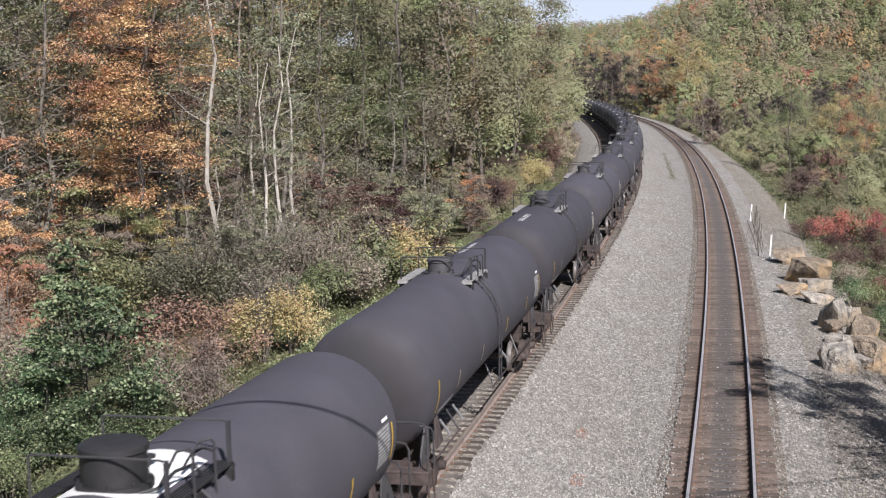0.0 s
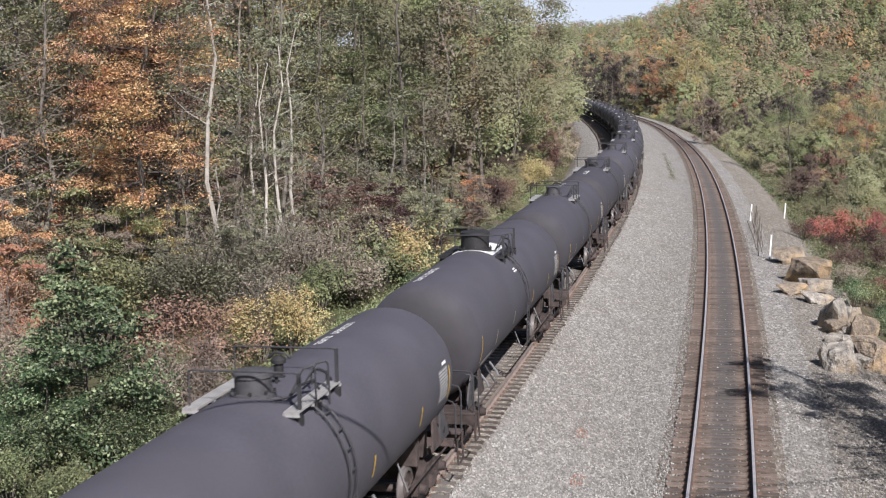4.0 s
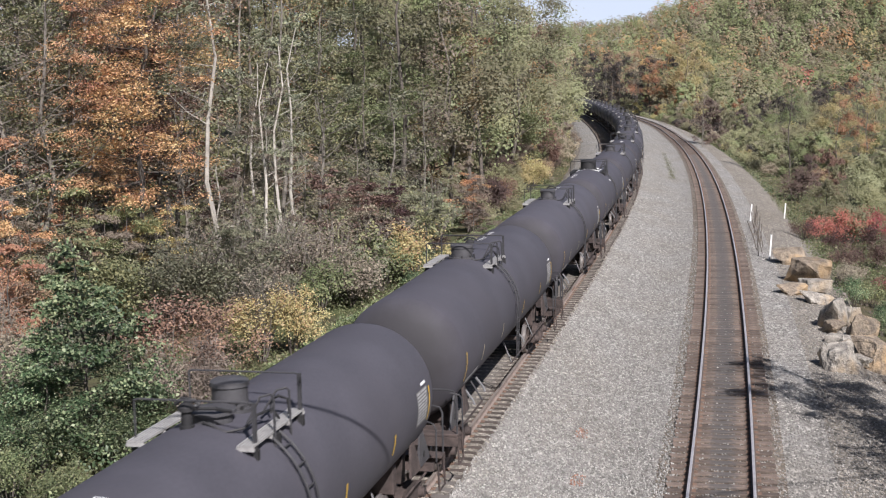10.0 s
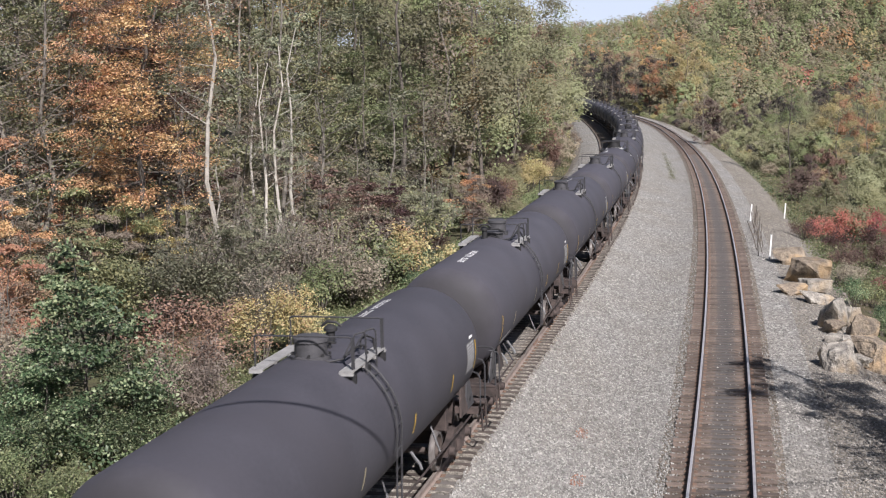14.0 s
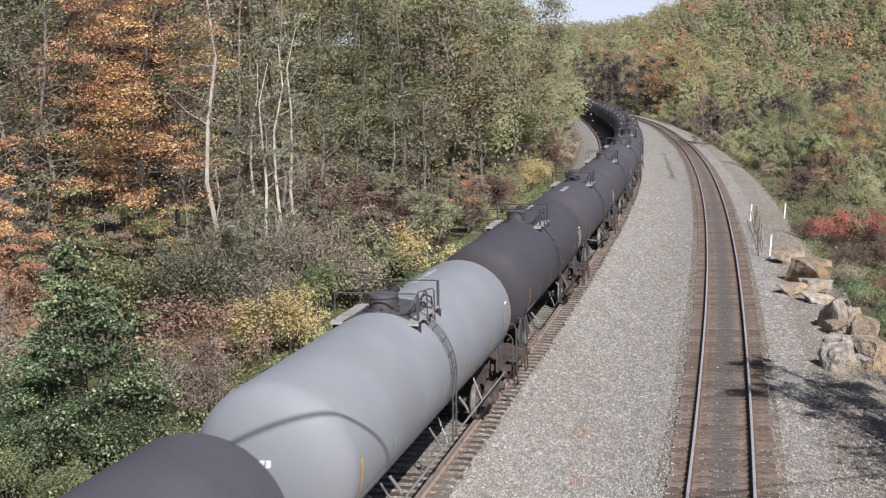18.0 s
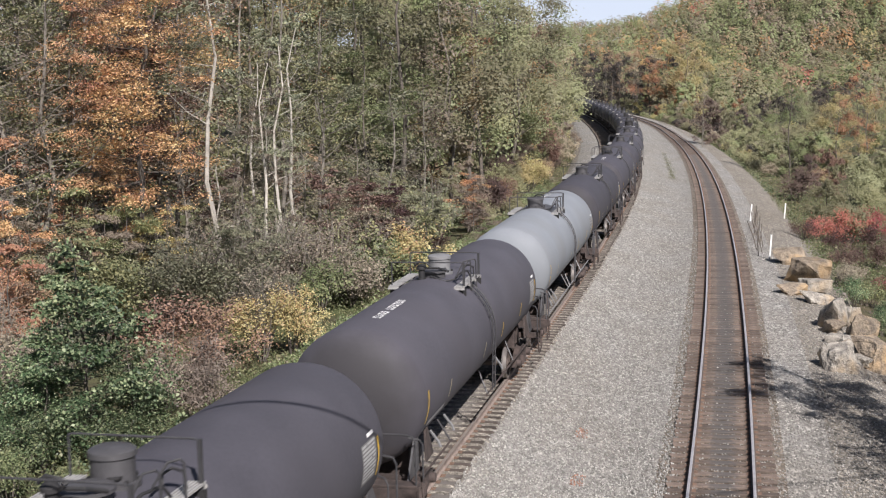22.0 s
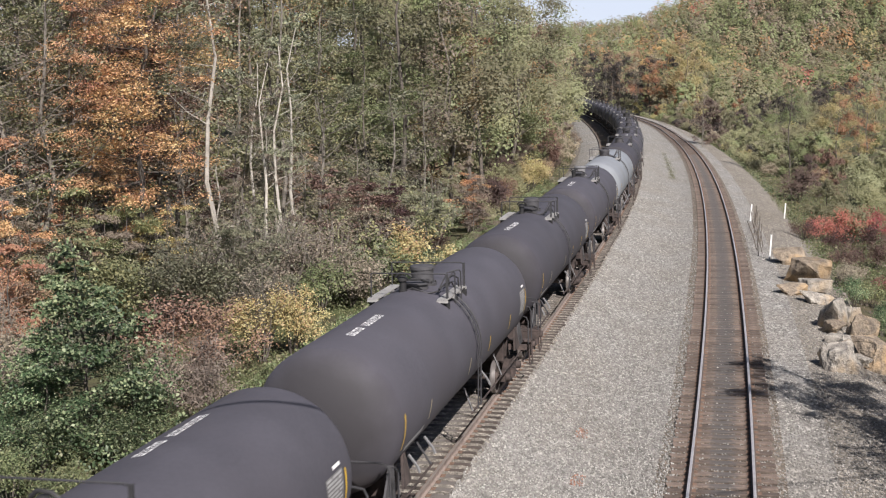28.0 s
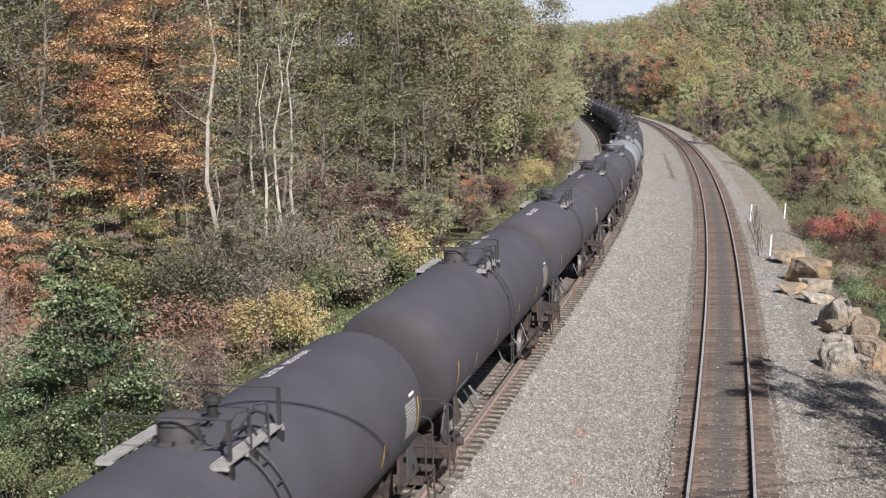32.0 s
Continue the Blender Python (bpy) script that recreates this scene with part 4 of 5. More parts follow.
def build_ties():
    rng = random.Random(5)
    for track, mat, near in ((0, M_TIE, (24, 170)), (1, M_TIE_GREY, (24, 170))):
        shapes = [tie_mesh(mat, 10 + i, 0.21 if track else 0.23) for i in range(4)]
        bed = tagged(new("track_bed"), "row of wooden ties under the rails", kind="structure")
        verts, faces = [], []
        s = -190.0
        while s < 660:
            s += 0.4953
            turn = -float(heading_left(s) if track else heading(s)) + radians(rng.uniform(-1.2, 1.2))
            p = on_line(s, rng.uniform(-0.04, 0.04), 0, track)
            m = Matrix.Translation(p) @ Matrix.Rotation(turn, 4, "Z") @ Matrix.Rotation(-BANK, 4, "Y")
            if near[0] < s < near[1]:
                t = new("tie", rng.choice(shapes))
                t.parent = bed
                t.matrix_basis = m
            else:
                b = len(verts)
                for z in (-0.36, -0.175):
                    verts += [m @ Vector(c) for c in ((-1.295, -0.115, z), (1.295, -0.115, z), (1.295, 0.115, z), (-1.295, 0.115, z))]
                faces += [(b + 4, b + 5, b + 6, b + 7), (b, b + 1, b + 5, b + 4), (b + 1, b + 2, b + 6, b + 5), (b + 2, b + 3, b + 7, b + 6), (b + 3, b, b + 4, b + 7)]
        far = part("far_ties", mesh_of("far_ties", verts, faces, [mat]), None, bed)
        tagged(far, kind="stuff")
        # plates and spikes under the rails
        verts, faces = [], []
        s = -190.0 
        while s < 250:
            s += 0.4953
            if s < 20:
                continue
            for side in (-1, 1):
                c = on_line(s, side * GAUGE, -0.168, track)
                h = heading_left(s) if track else heading(s)
                ax, ay = Vector((math.cos(h), -math.sin(h), 0)), Vector((math.sin(h), math.cos(h), 0))
                for o, y, w, l, z in ((0, 0, 0.17, 0.095, 0.012), (-0.1, 0.05, 0.02, 0.02, 0.04), (0.1, -0.05, 0.02, 0.02, 0.04)):
                    b = len(verts)
                    q = c + ax * o + ay * y
                    for zz in (-0.004, z):
                        verts += [q + ax * (sx * w) + ay * (sy * l) + Vector((0, 0, zz)) for sx, sy in ((-1, -1), (1, -1), (1, 1), (-1, 1))]
                    faces += [(b + 4, b + 5, b + 6, b + 7), (b, b + 1, b + 5, b + 4), (b + 1, b + 2, b + 6, b + 5), (b + 2, b + 3, b + 7, b + 6), (b + 3, b, b + 4, b + 7)]
        tagged(part("tie_plates", mesh_of("tie_plates", verts, faces, [M_PLATE]), None, bed, "rusty tie plates and spikes"), kind="stuff")


# ---- trees and shrubs ----
def leaf_quads(centres, size, rng, up=0.35, calm=0.0, out=None):
    """Small diamond leaves with random tilts round the centres; out: ways in which they face, away from the heart of
    their clump, bent sunwards to brighten them.
    """
    n = len(centres)
    nor = rng.normal(size=(n, 3))
    nor[:, 2] = np.abs(nor[:, 2]) + up
    if out is not None:
        # brightness put into the shape: leaves lean towards the sun
        nor = nor * (0.75 - 0.35 * calm) + out * (0.5 + 0.2 * calm) + np.array([0.08, -0.45, 0.5]) * (0.85 + 0.15 * calm)
    nor /= np.linalg.norm(nor, axis=1, keepdims=True)
    a = np.cross(nor, rng.normal(size=(n, 3)))
    a /= np.linalg.norm(a, axis=1, keepdims=True) + 1e-9
    b = np.cross(nor, a)
    sz = size * rng.uniform(0.6, 1.35, (n, 1))
    a, b = a * sz, b * sz * 0.62
    fold = nor * sz * 0.12
    v = np.stack([centres - a, centres + b + fold, centres + a, centres - b + fold], 1).reshape(-1, 3)
    return v


def leaf_mesh(name, centres, size, rng, mat, up=0.35, calm=0.0, out=None):
    v = leaf_quads(np.asarray(centres), size, rng, up, calm, out)
    n = len(v) // 4
    me = bpy.data.meshes.new(name)
    me.vertices.add(n * 4)
    me.vertices.foreach_set("co", v.ravel())
    me.loops.add(n * 4)
    me.loops.foreach_set("vertex_index", np.arange(n * 4))
    me.polygons.add(n)
    me.polygons.foreach_set("loop_start", np.arange(n) * 4)
    me.update(calc_edges=True)
    me.validate()
    me.materials.append(mat)
    return me


def tree(name, rng, height, spread, leaf, n_leaves, size, bark=None, base=0.3, limbs=12, twig=1.0, trunk_r=None, stems=1, droop=0.0, palette=None, gaps=0.3, cone=False):
    """A tapered trunk with limbs and twigs, and leaves in loose clumps at their ends. base: where the crown begins."""
    bark = bark or M_BARK
    bm = bmesh.new()
    tips = []
    trunk_r = trunk_r or height * 0.0085
    for st in range(stems):
        lean = rng.normal(size=2) * (0.03 if stems == 1 else 0.16) * height
        pts = []
        k = 7
        for i in range(k):
            f = i / (k - 1)
            w = rng.normal(size=2) * 0.012 * height * (i > 0)
            pts.append(Vector((lean[0] * f ** 1.4 + w[0], lean[1] * f ** 1.4 + w[1], height * 0.93 * f)))
        tube(bm, pts, trunk_r / stems ** 0.5, 6, trunk_r * 0.18, cap=False)
        for j in range(max(3, limbs // stems)):
            f = base + (0.97 - base) * (j + rng.uniform(0, 1)) / max(3, limbs // stems)
            i = min(int(f * (k - 1)), k - 2)
            p = pts[i].lerp(pts[i + 1], f * (k - 1) - i)
            az = rng.uniform(0, 2 * math.pi)
            shape = math.sin(math.pi * min(1, 0.18 + 0.82 * (f - base) / (1.0 - base + 1e-6))) ** 0.6 if base < 0.95 else 1
            ln = spread * (0.55 + 0.6 * rng.uniform()) * max(0.28, shape)
            if cone:
                ln = spread * (0.75 + 0.3 * rng.uniform()) * (1.08 - f)
            rise = ln * rng.uniform(0.25, 0.8) - droop * ln
            e = p + Vector((math.cos(az) * ln, math.sin(az) * ln, rise))
            mid = p.lerp(e, 0.5) + Vector((0, 0, -0.08 * ln))
            tube(bm, [p, mid, e], trunk_r * 0.34 * (1.15 - f), 4, trunk_r * 0.06, cap=False)
            tips += [(e, ln * 0.34), (mid.lerp(e, 0.5), ln * 0.3)]
            for q in range(int(3 * twig)):
                s0 = p.lerp(e, rng.uniform(0.3, 0.95))
                dv = Vector(rng.normal(size=3)).normalized() * ln * rng.uniform(0.25, 0.5)
                dv.z = abs(dv.z) * 0.7 - droop * 0.3
                tube(bm, [s0, s0 + dv], trunk_r * 0.09, 3, trunk_r * 0.03, cap=False)
                tips.append((s0 + dv, ln * 0.26))
        tips.append((pts[-1], spread * 0.3))
    root = new(name)
    part("trunk", bm, bark, root)
    if n_leaves:
        # leaves gather in flat sprays, many of them thin, with gaps between
        c, r = np.array([t[0] for t in tips]), np.array([t[1] for t in tips])
        w = r ** (0.9 if cone else 1.5) * rng.uniform(0, 1, len(tips)) ** (0.7 if cone else 1.8)
        w[rng.uniform(size=len(tips)) < gaps] = 0
        pick = rng.choice(len(tips), n_leaves, p=w / w.sum())
        d = rng.normal(size=(n_leaves, 3))
        off = d * r[pick][:, None] * (np.array([0.5, 0.5, 0.4]) if palette else np.array([0.46, 0.46, 0.15]))
        off[:, 2] -= 0.22 * np.hypot(off[:, 0], off[:, 1])
        out = d / (np.linalg.norm(d, axis=1, keepdims=True) + 1e-6)
        part("crown", leaf_mesh("crown", c[pick] + off, size, rng, (palette or LEAF)[leaf], calm=1.0 if palette else 0.0, out=out), None, root)
    return root


def bush(name, rng, height, width, leaf, n_leaves, size, bark=None, stems=9, palette=None, thick=0.028):
    """Many stems from the ground with leaves over an uneven, lobed outline."""
    bm = bmesh.new()
    tips = []
    for st in range(stems):
        az, ln = rng.uniform(0, 2 * math.pi), rng.uniform(0.2, 1.0)
        e = Vector((math.cos(az) * width * 0.5 * ln, math.sin(az) * width * 0.5 * ln, height * (1 - 0.45 * ln * ln) * rng.uniform(0.65, 1.05)))
        mid = e * 0.5 + Vector((0, 0, height * 0.12))
        tube(bm, [Vector((e.x * 0.08, e.y * 0.08, 0)), mid, e], thick, 4, thick * 0.3, cap=False)
        tips += [(e, 0.2 * width), (mid, 0.22 * width), (mid.lerp(e, 0.6), 0.2 * width)]
        for q in range(2):
            d = Vector(rng.normal(size=3)).normalized() * width * 0.22
            d.z = abs(d.z)
            s0 = mid.lerp(e, rng.uniform(0.2, 0.9))
            tube(bm, [s0, s0 + d], thick * 0.43, 3, thick * 0.2, cap=False)
            tips.append((s0 + d, 0.14 * width))
    root = new(name)
    part("stem", bm, bark or M_BARK, root)
    pick = rng.integers(0, len(tips), n_leaves)
    c = np.array([t[0] for t in tips])[pick]
    r = np.array([t[1] for t in tips])[pick]
    d = rng.normal(size=(n_leaves, 3))
    p = c + d * r[:, None] * np.array([0.42, 0.42, 0.36])
    p[:, 2] = np.maximum(np.abs(p[:, 2]), 0.05)
    part("foliage", leaf_mesh("foliage", p, size, rng, (palette or LEAF)[leaf], calm=1.0 if palette else 0.0, out=d / (np.linalg.norm(d, axis=1, keepdims=True) + 1e-6)), None, root)
    return root


PROTO = {}
TREE_WORDS = {"green": "green-leaved", "olive": "olive-green", "grey_green": "dull green thin-leaved", "yellow": "yellow autumn", "orange": "orange autumn", "russet": "russet-brown autumn", "maroon": "dark maroon", "red": "scarlet autumn",
              "brown": "nearly bare brown", "weed": "bright green", "umber": "dark umber-brown"}
DETAIL = {"close": (13500, 0.051), "near": (8800, 0.066), "fine": (8000, 0.078), "mid": (3900, 0.13), "far": (900, 0.3)}


def plant(kind, leaf, level, x, y, size, rng, z=None, turn=None):
    """Sets a tree or shrub of one of the shapes at a place; size scales it (its height in metres)."""
    v = int(rng.integers(0, 2))
    # turned only a little, so that the leaves keep leaning to the sun
    if turn is None and level in ("fine", "mid"):
        turn = rng.uniform(-0.6, 0.6)
    key = (kind, leaf, level, v)
    n, ls = DETAIL[level]
    # beyond the near trees, the lightened copies of the leaf colours
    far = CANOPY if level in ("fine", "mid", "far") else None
    base_h = {"tree": 16.0, "slim": 15.0, "bare": 13.0, "birch": 15.0, "shrub": 3.0, "brush": 5.0, "sapling": 7.0, "maple": 17.0, "cone": 6.0, "tall": 25.0}[kind]
    sc = size / base_h
    m = Matrix.Translation((x, y, (land_at(x, y) if z is None else z) - 0.1)) @ Matrix.Rotation(rng.uniform(0, 6.28) if turn is None else turn, 4, "Z") @ Matrix.Diagonal((sc * rng.uniform(0.9, 1.12), sc * rng.uniform(0.9, 1.12), sc, 1))
    if key not in PROTO:
        g = np.random.default_rng(abs(hash_of(key)))
        if kind == "tree":
            ob = tree("tree", g, 16, 4.0, leaf, n, ls, base=0.1, limbs=26 if level in ("close", "near") else 15, palette=far)
        elif kind == "maple":
            ob = tree("tree", g, 17, 3.0, leaf, int(n * 1.5), ls, base=0.2, limbs=40, twig=2.4, droop=0.35, gaps=0.15, palette=far)
        elif kind == "cone":
            ob = tree("tree", g, 6.0, 2.5, leaf, int(n * 1.1), ls, base=0.04, limbs=64, twig=1.4, trunk_r=0.07, gaps=0.1, droop=0.25, cone=True, palette=far)
        elif kind == "tall":
            ob = tree("tree", g, 25, 4.6, leaf, 9000, 0.11, base=0.5, limbs=26, trunk_r=0.17, gaps=0.1, palette=far)
        elif kind == "slim":
            ob = tree("tree", g, 15, 2.7, leaf, int(n * 0.8), ls, base=0.13, limbs=24 if level != "far" else 8, palette=far)
        elif kind == "bare":
            ob = tree("tree", g, 13, 2.6, leaf, int(n * 0.22), ls, bark=M_TWIG, base=0.1, limbs=30 if level in ("close", "near") else 14, twig=3.2, palette=far)
        elif kind == "birch":
            ob = tree("tree", g, 15, 1.8, leaf, int(n * 0.25), ls, bark=M_BIRCH, base=0.45, limbs=12, twig=1.4, trunk_r=0.12, palette=far)
        elif kind == "sapling":
            ob = tree("sapling", g, 7, 2.0, leaf, int(n * 0.75), ls, base=0.05, limbs=18, palette=far)
        elif kind == "brush":
            ob = bush("brushwood", g, 5.0, 4.4, leaf, int(n * 0.13), ls, bark=M_TWIG, stems=40, thick=0.034)
        else:
            ob = bush("shrub", g, 3.0, 3.4, leaf, int(n * 0.3), ls * 0.97, palette=far)
        PROTO[key] = ob
        ob.matrix_basis = m
    else:
        src = PROTO[key]
        ob = copy_thing(src, m)
        ob.matrix_basis = m
    word = TREE_WORDS[leaf]
    if kind in ("shrub", "sapling"):
        label = f"{word} {'shrub' if kind == 'shrub' else 'young tree'} at the edge of the wood"
    elif kind == "birch":
        label = "slender pale-barked tree with few leaves"
    elif kind == "brush":
        label = "tangle of bare grey twigs with a few leaves"
    elif kind == "bare":
        label = f"{word} tree with many bare grey twigs"
    else:
        label = f"{word} woodland tree beside the railway"
    tagged(ob, label, "shrub" if kind in ("shrub", "brush") else "tree", "shrubs along the line" if kind in ("shrub", "brush", "sapling") else "trees of the wood")
    return ob


def hash_of(key):
    h = 7
    for ch in "|".join(map(str, key)):
        h = (h * 131 + ord(ch)) % 1000003
    return h


def pick(rng, table):
    names, w = zip(*table)
    return names[int(rng.choice(len(names), p=np.array(w) / sum(w)))]


def at_line(s, o):
    p = on_line(s, o, 0, 0)
    return p.x, p.y


def level_at(y):
    return "close" if y < 63 else "near" if y < 97 else "fine" if y < 165 else "mid"


def left_wood():
    rng = np.random.default_rng(21)
    # trees that stand out at the edge: shape, leaf, place, height
    for kind, leaf, x, y, h in (
            ("maple", "orange", -13.6, 58, 18), ("maple", "russet", -13.9, 64.5, 18), ("maple", "orange", -16.9, 58.5, 15.5), ("maple", "russet", -16.2, 62, 17), ("maple", "olive", -18.4, 60, 17), ("sapling", "olive", -15.2, 52, 5.5), ("sapling", "olive", -13.4, 56, 5.6), ("sapling", "yellow", -12.3, 57.5, 5.0), ("sapling", "brown", -14.4, 54.6, 4.8), ("bare", "olive", -17.2, 56.5, 17), ("bare", "brown", -18.8, 55, 15), ("sapling", "orange", -17.4, 52, 6.5), ("sapling", "russet", -15.0, 54.5, 5.0), ("shrub", "orange", -16.8, 49, 3.0), ("shrub", "olive", -14.2, 50, 3.4), ("shrub", "olive", -12.6, 52, 3.6), ("shrub", "grey_green", -11.6, 55, 3.4), ("sapling", "olive", -16.0, 57, 7.0), ("sapling", "orange", -18.6, 56, 7.5), ("tree", "russet", -20.0, 70, 18), ("bare", "grey_green", -19.0, 57, 17), ("bare", "brown", -17.6, 66, 18),
            ("bare", "brown", -13.9, 68, 19), ("birch", "grey_green", -10.35, 60, 18), ("birch", "brown", -8.35, 60, 12), ("birch", "grey_green", -7.95, 60.6, 13), ("birch", "olive", -10.4, 70, 12), ("birch", "grey_green", -9.0, 66, 10), ("birch", "brown", -11.0, 64, 9), ("birch", "olive", -8.2, 71, 14),
            ("slim", "grey_green", -10.8, 78, 18), ("tree", "grey_green", -7.5, 82, 17), ("tree", "weed", -5.0, 86, 14), ("bare", "olive", -9.2, 75, 18), ("sapling", "maroon", -5.6, 66, 6.5), ("sapling", "maroon", -4.5, 68.5, 6.0), ("sapling", "maroon", -3.3, 71, 5.4), ("sapling", "orange", 1.7, 88, 4.6), ("brush", "brown", -9.6, 58, 5.0), ("brush", "grey_green", -8.4, 59, 5.4), ("brush", "brown", -7.4, 60, 5.0), ("brush", "brown", -6.4, 61, 4.6), ("brush", "maroon", -5.2, 63, 4.4), ("brush", "brown", -10.8, 56, 4.6), ("brush", "brown", -4.2, 66, 4.4), ("brush", "brown", -16.8, 47, 3.6), ("brush", "russet", -15.4, 44.5, 3.4), ("brush", "brown", -2.6, 72, 4.2), ("brush", "grey_green", -0.6, 80, 4.4), ("brush", "brown", -7.2, 52, 3.6),
            ("tree", "grey_green", -17, 112, 20), ("tree", "olive", -12, 117, 20), ("tree", "grey_green", -7, 121, 20), ("tree", "olive", -2, 124, 19), ("tree", "olive", -22, 108, 20), ("tree", "olive", -3.0, 98, 18), ("slim", "yellow", 0.3, 104, 13), ("tree", "olive", 2.5, 112, 17), ("tree", "weed", -0.5, 106, 19), ("tree", "olive", 5.0, 126, 16), ("slim", "olive", 3.6, 118, 18), ("tree", "weed", 7.0, 136, 17),
            ("slim", "orange", 9.6, 152, 12), ("tree", "olive", 6.8, 146, 16), ("slim", "yellow", 11.6, 166, 10), ("tree", "olive", 10.2, 172, 15), ("slim", "olive", 13.4, 184, 13), ("tree", "yellow", 14.6, 198, 12), ("slim", "grey_green", 16.6, 210, 13),
            ("sapling", "olive", 9.0, 138, 6), ("sapling", "weed", 11.8, 156, 6), ("sapling", "yellow", 13.3, 168, 6.5), ("sapling", "weed", 14.6, 178, 6.5), ("sapling", "olive", 16.4, 190, 7), ("slim", "weed", 17.6, 204, 10), ("slim", "olive", 19.6, 218, 11), ("slim", "grey_green", 21.0, 232, 13),
            ("cone", "green", -9.9, 36.2, 6.8), ("cone", "green", -8.6, 35.4, 3.8), ("cone", "green", -11.1, 35.4, 4.2), ("shrub", "green", -8.6, 34.2, 1.7), ("shrub", "green", -10.6, 33.8, 1.9), ("shrub", "weed", -10.6, 31.0, 1.8), ("shrub", "weed", -9.0, 30.5, 1.6), ("shrub", "weed", -12.4, 37, 2.4), ("shrub", "brown", -7.0, 39, 1.9), ("shrub", "brown", -8.6, 40, 2.4), ("shrub", "russet", -9.3, 44, 3.2), ("shrub", "russet", -8.0, 46, 2.6), ("shrub", "brown", -7.6, 42, 2.2),
            ("shrub", "yellow", -6.8, 48.6, 3.0), ("shrub", "yellow", -5.8, 49.6, 2.5), ("sapling", "orange", -15.4, 46, 5.0), ("shrub", "brown", -14.0, 43, 2.6), ("shrub", "russet", -15.6, 48, 2.8), ("shrub", "brown", -12.6, 40, 2.4), ("shrub", "grey_green", -13.2, 45, 2.6), ("sapling", "brown", -16.2, 51, 5.0), ("shrub", "grey_green", -11.2, 52, 4.0), ("shrub", "grey_green", -9.2, 54, 4.0), ("sapling", "grey_green", -8.0, 55, 5.6), ("shrub", "olive", -13.0, 50, 4.2),
            ("shrub", "brown", -6.6, 60, 3.4), ("shrub", "weed", -4.4, 62, 2.6), ("shrub", "weed", -3.2, 66, 2.8), ("shrub", "green", -2.0, 70, 2.4), ("shrub", "olive", -5.4, 66, 4.2), ("bare", "brown", -7.0, 68, 7.5), ("shrub", "olive", -1.6, 76, 3.6), ("shrub", "brown", -3.4, 74, 3.2),
            ("bare", "brown", -12.2, 62, 11), ("bare", "grey_green", -9.8, 64, 10), ("bare", "brown", -8.2, 63, 8), ("bare", "olive", -6.8, 73, 12), ("bare", "brown", -4.6, 72, 8), ("bare", "grey_green", -3.2, 82, 12), ("bare", "brown", -1.2, 88, 11), ("bare", "olive", -7.4, 79, 15), ("bare", "brown", 0.6, 98, 14), ("bare", "grey_green", -16.4, 60, 12), ("bare", "brown", -19.6, 58, 9)):
        plant(kind, leaf, level_at(y), x, y, h * (1.36 if 95 < y < 180 and h > 9 else 1), rng)
    # tall trees added with crowns out of view, to shade the depth of the wood
    for i in range(3):
        for j in range(3):
            x, y = -29 + 4.6 * i + rng.uniform(-1.4, 1.4) + j * 0.8, 71 + 6.5 * j + rng.uniform(-1.8, 1.8)
            if x > -0.36 * y - 4:
                plant("tall", pick(rng, [("grey_green", 3), ("olive", 3), ("green", 2)]), "near", x, y, rng.uniform(22, 27), rng)
    colours = [("grey_green", 5), ("olive", 5), ("green", 1.6), ("brown", 2.2), ("yellow", 0.3), ("russet", 1.0), ("orange", 0.4)]
    # the wood behind them, in loose ranks
    s = 44.0
    while s < 330:
        for o, lo, hi in ((-27, 13, 17), (-36, 15, 19), (-47, 17, 21), (-60, 19, 23), (-76, 22, 26)):
            if (o < -70 and s > 130) or (o < -50 and s > 175) or (o > -30 and s < 95):
                continue
            x, y = at_line(s + rng.uniform(-2.5, 2.5), o + rng.uniform(-4.5, 4.5) + (5 if s > 110 else 0))
            if x < -0.36 * y - 6 or y < 44 or (x > 0.113 * y - 2 and y > 200) or (x > 0.1 * y and y > 130):
                continue
            kind = pick(rng, [("tree", 5), ("slim", 4), ("bare", 2.6), ("birch", 0.5 if y < 80 else 0.0)])
            plant(kind, pick(rng, colours if y < 92 else [("olive", 5), ("weed", 2.5), ("yellow", 0.8), ("grey_green", 3.5), ("russet", 1), ("orange", 0.7), ("brown", 1)]), "near" if y < 92 and o > -40 else "fine" if y < 150 and o > -40 else "mid", x, y, rng.uniform(lo, hi) + (5 if y > 85 and x < 0.075 * y else 0), rng)
        s += 5.0 if s < 130 else 7.0
    s = 46.0
    while s < 150:
        for o in (-25, -31, -38):
            x, y = at_line(s + rng.uniform(-2, 2), o + rng.uniform(-2.5, 2.5))
            if x < -0.36 * y - 4 or y < 46:
                continue
            low = rng.uniform() < 0.4
            plant("shrub" if low else "sapling", pick(rng, [("grey_green", 4), ("brown", 4), ("olive", 3), ("maroon", 1), ("russet", 1)]), "near" if y < 75 else "mid", x, y, rng.uniform(2.5, 4) if low else rng.uniform(5, 8), rng)
        s += 6.0
    # undergrowth along the foot of the wood
    s = 30.0
    while s < 235:
        for o in (-9.4, -12.4):
            p = on_line(s + rng.uniform(-1.5, 1.5), o + rng.uniform(-1.3, 1.3), 0, 1)
            x, y = p.x, p.y
            if x < -0.36 * y - 4 or y < 58:
                continue
            leaf = pick(rng, [("grey_green", 3), ("olive", 2.4), ("weed", 0.6), ("brown", 4), ("russet", 1), ("maroon", 1.0), ("yellow", 0.4)])
            low = rng.uniform() < 0.7
            plant("shrub" if low else "sapling", leaf, level_at(y + 8), x, y, rng.uniform(1.8, 3.4) if low else rng.uniform(4, 6.5), rng)
        s += 3.4 if s < 100 else 5.0


    # low green growth close along the train's track
    s = 20.0
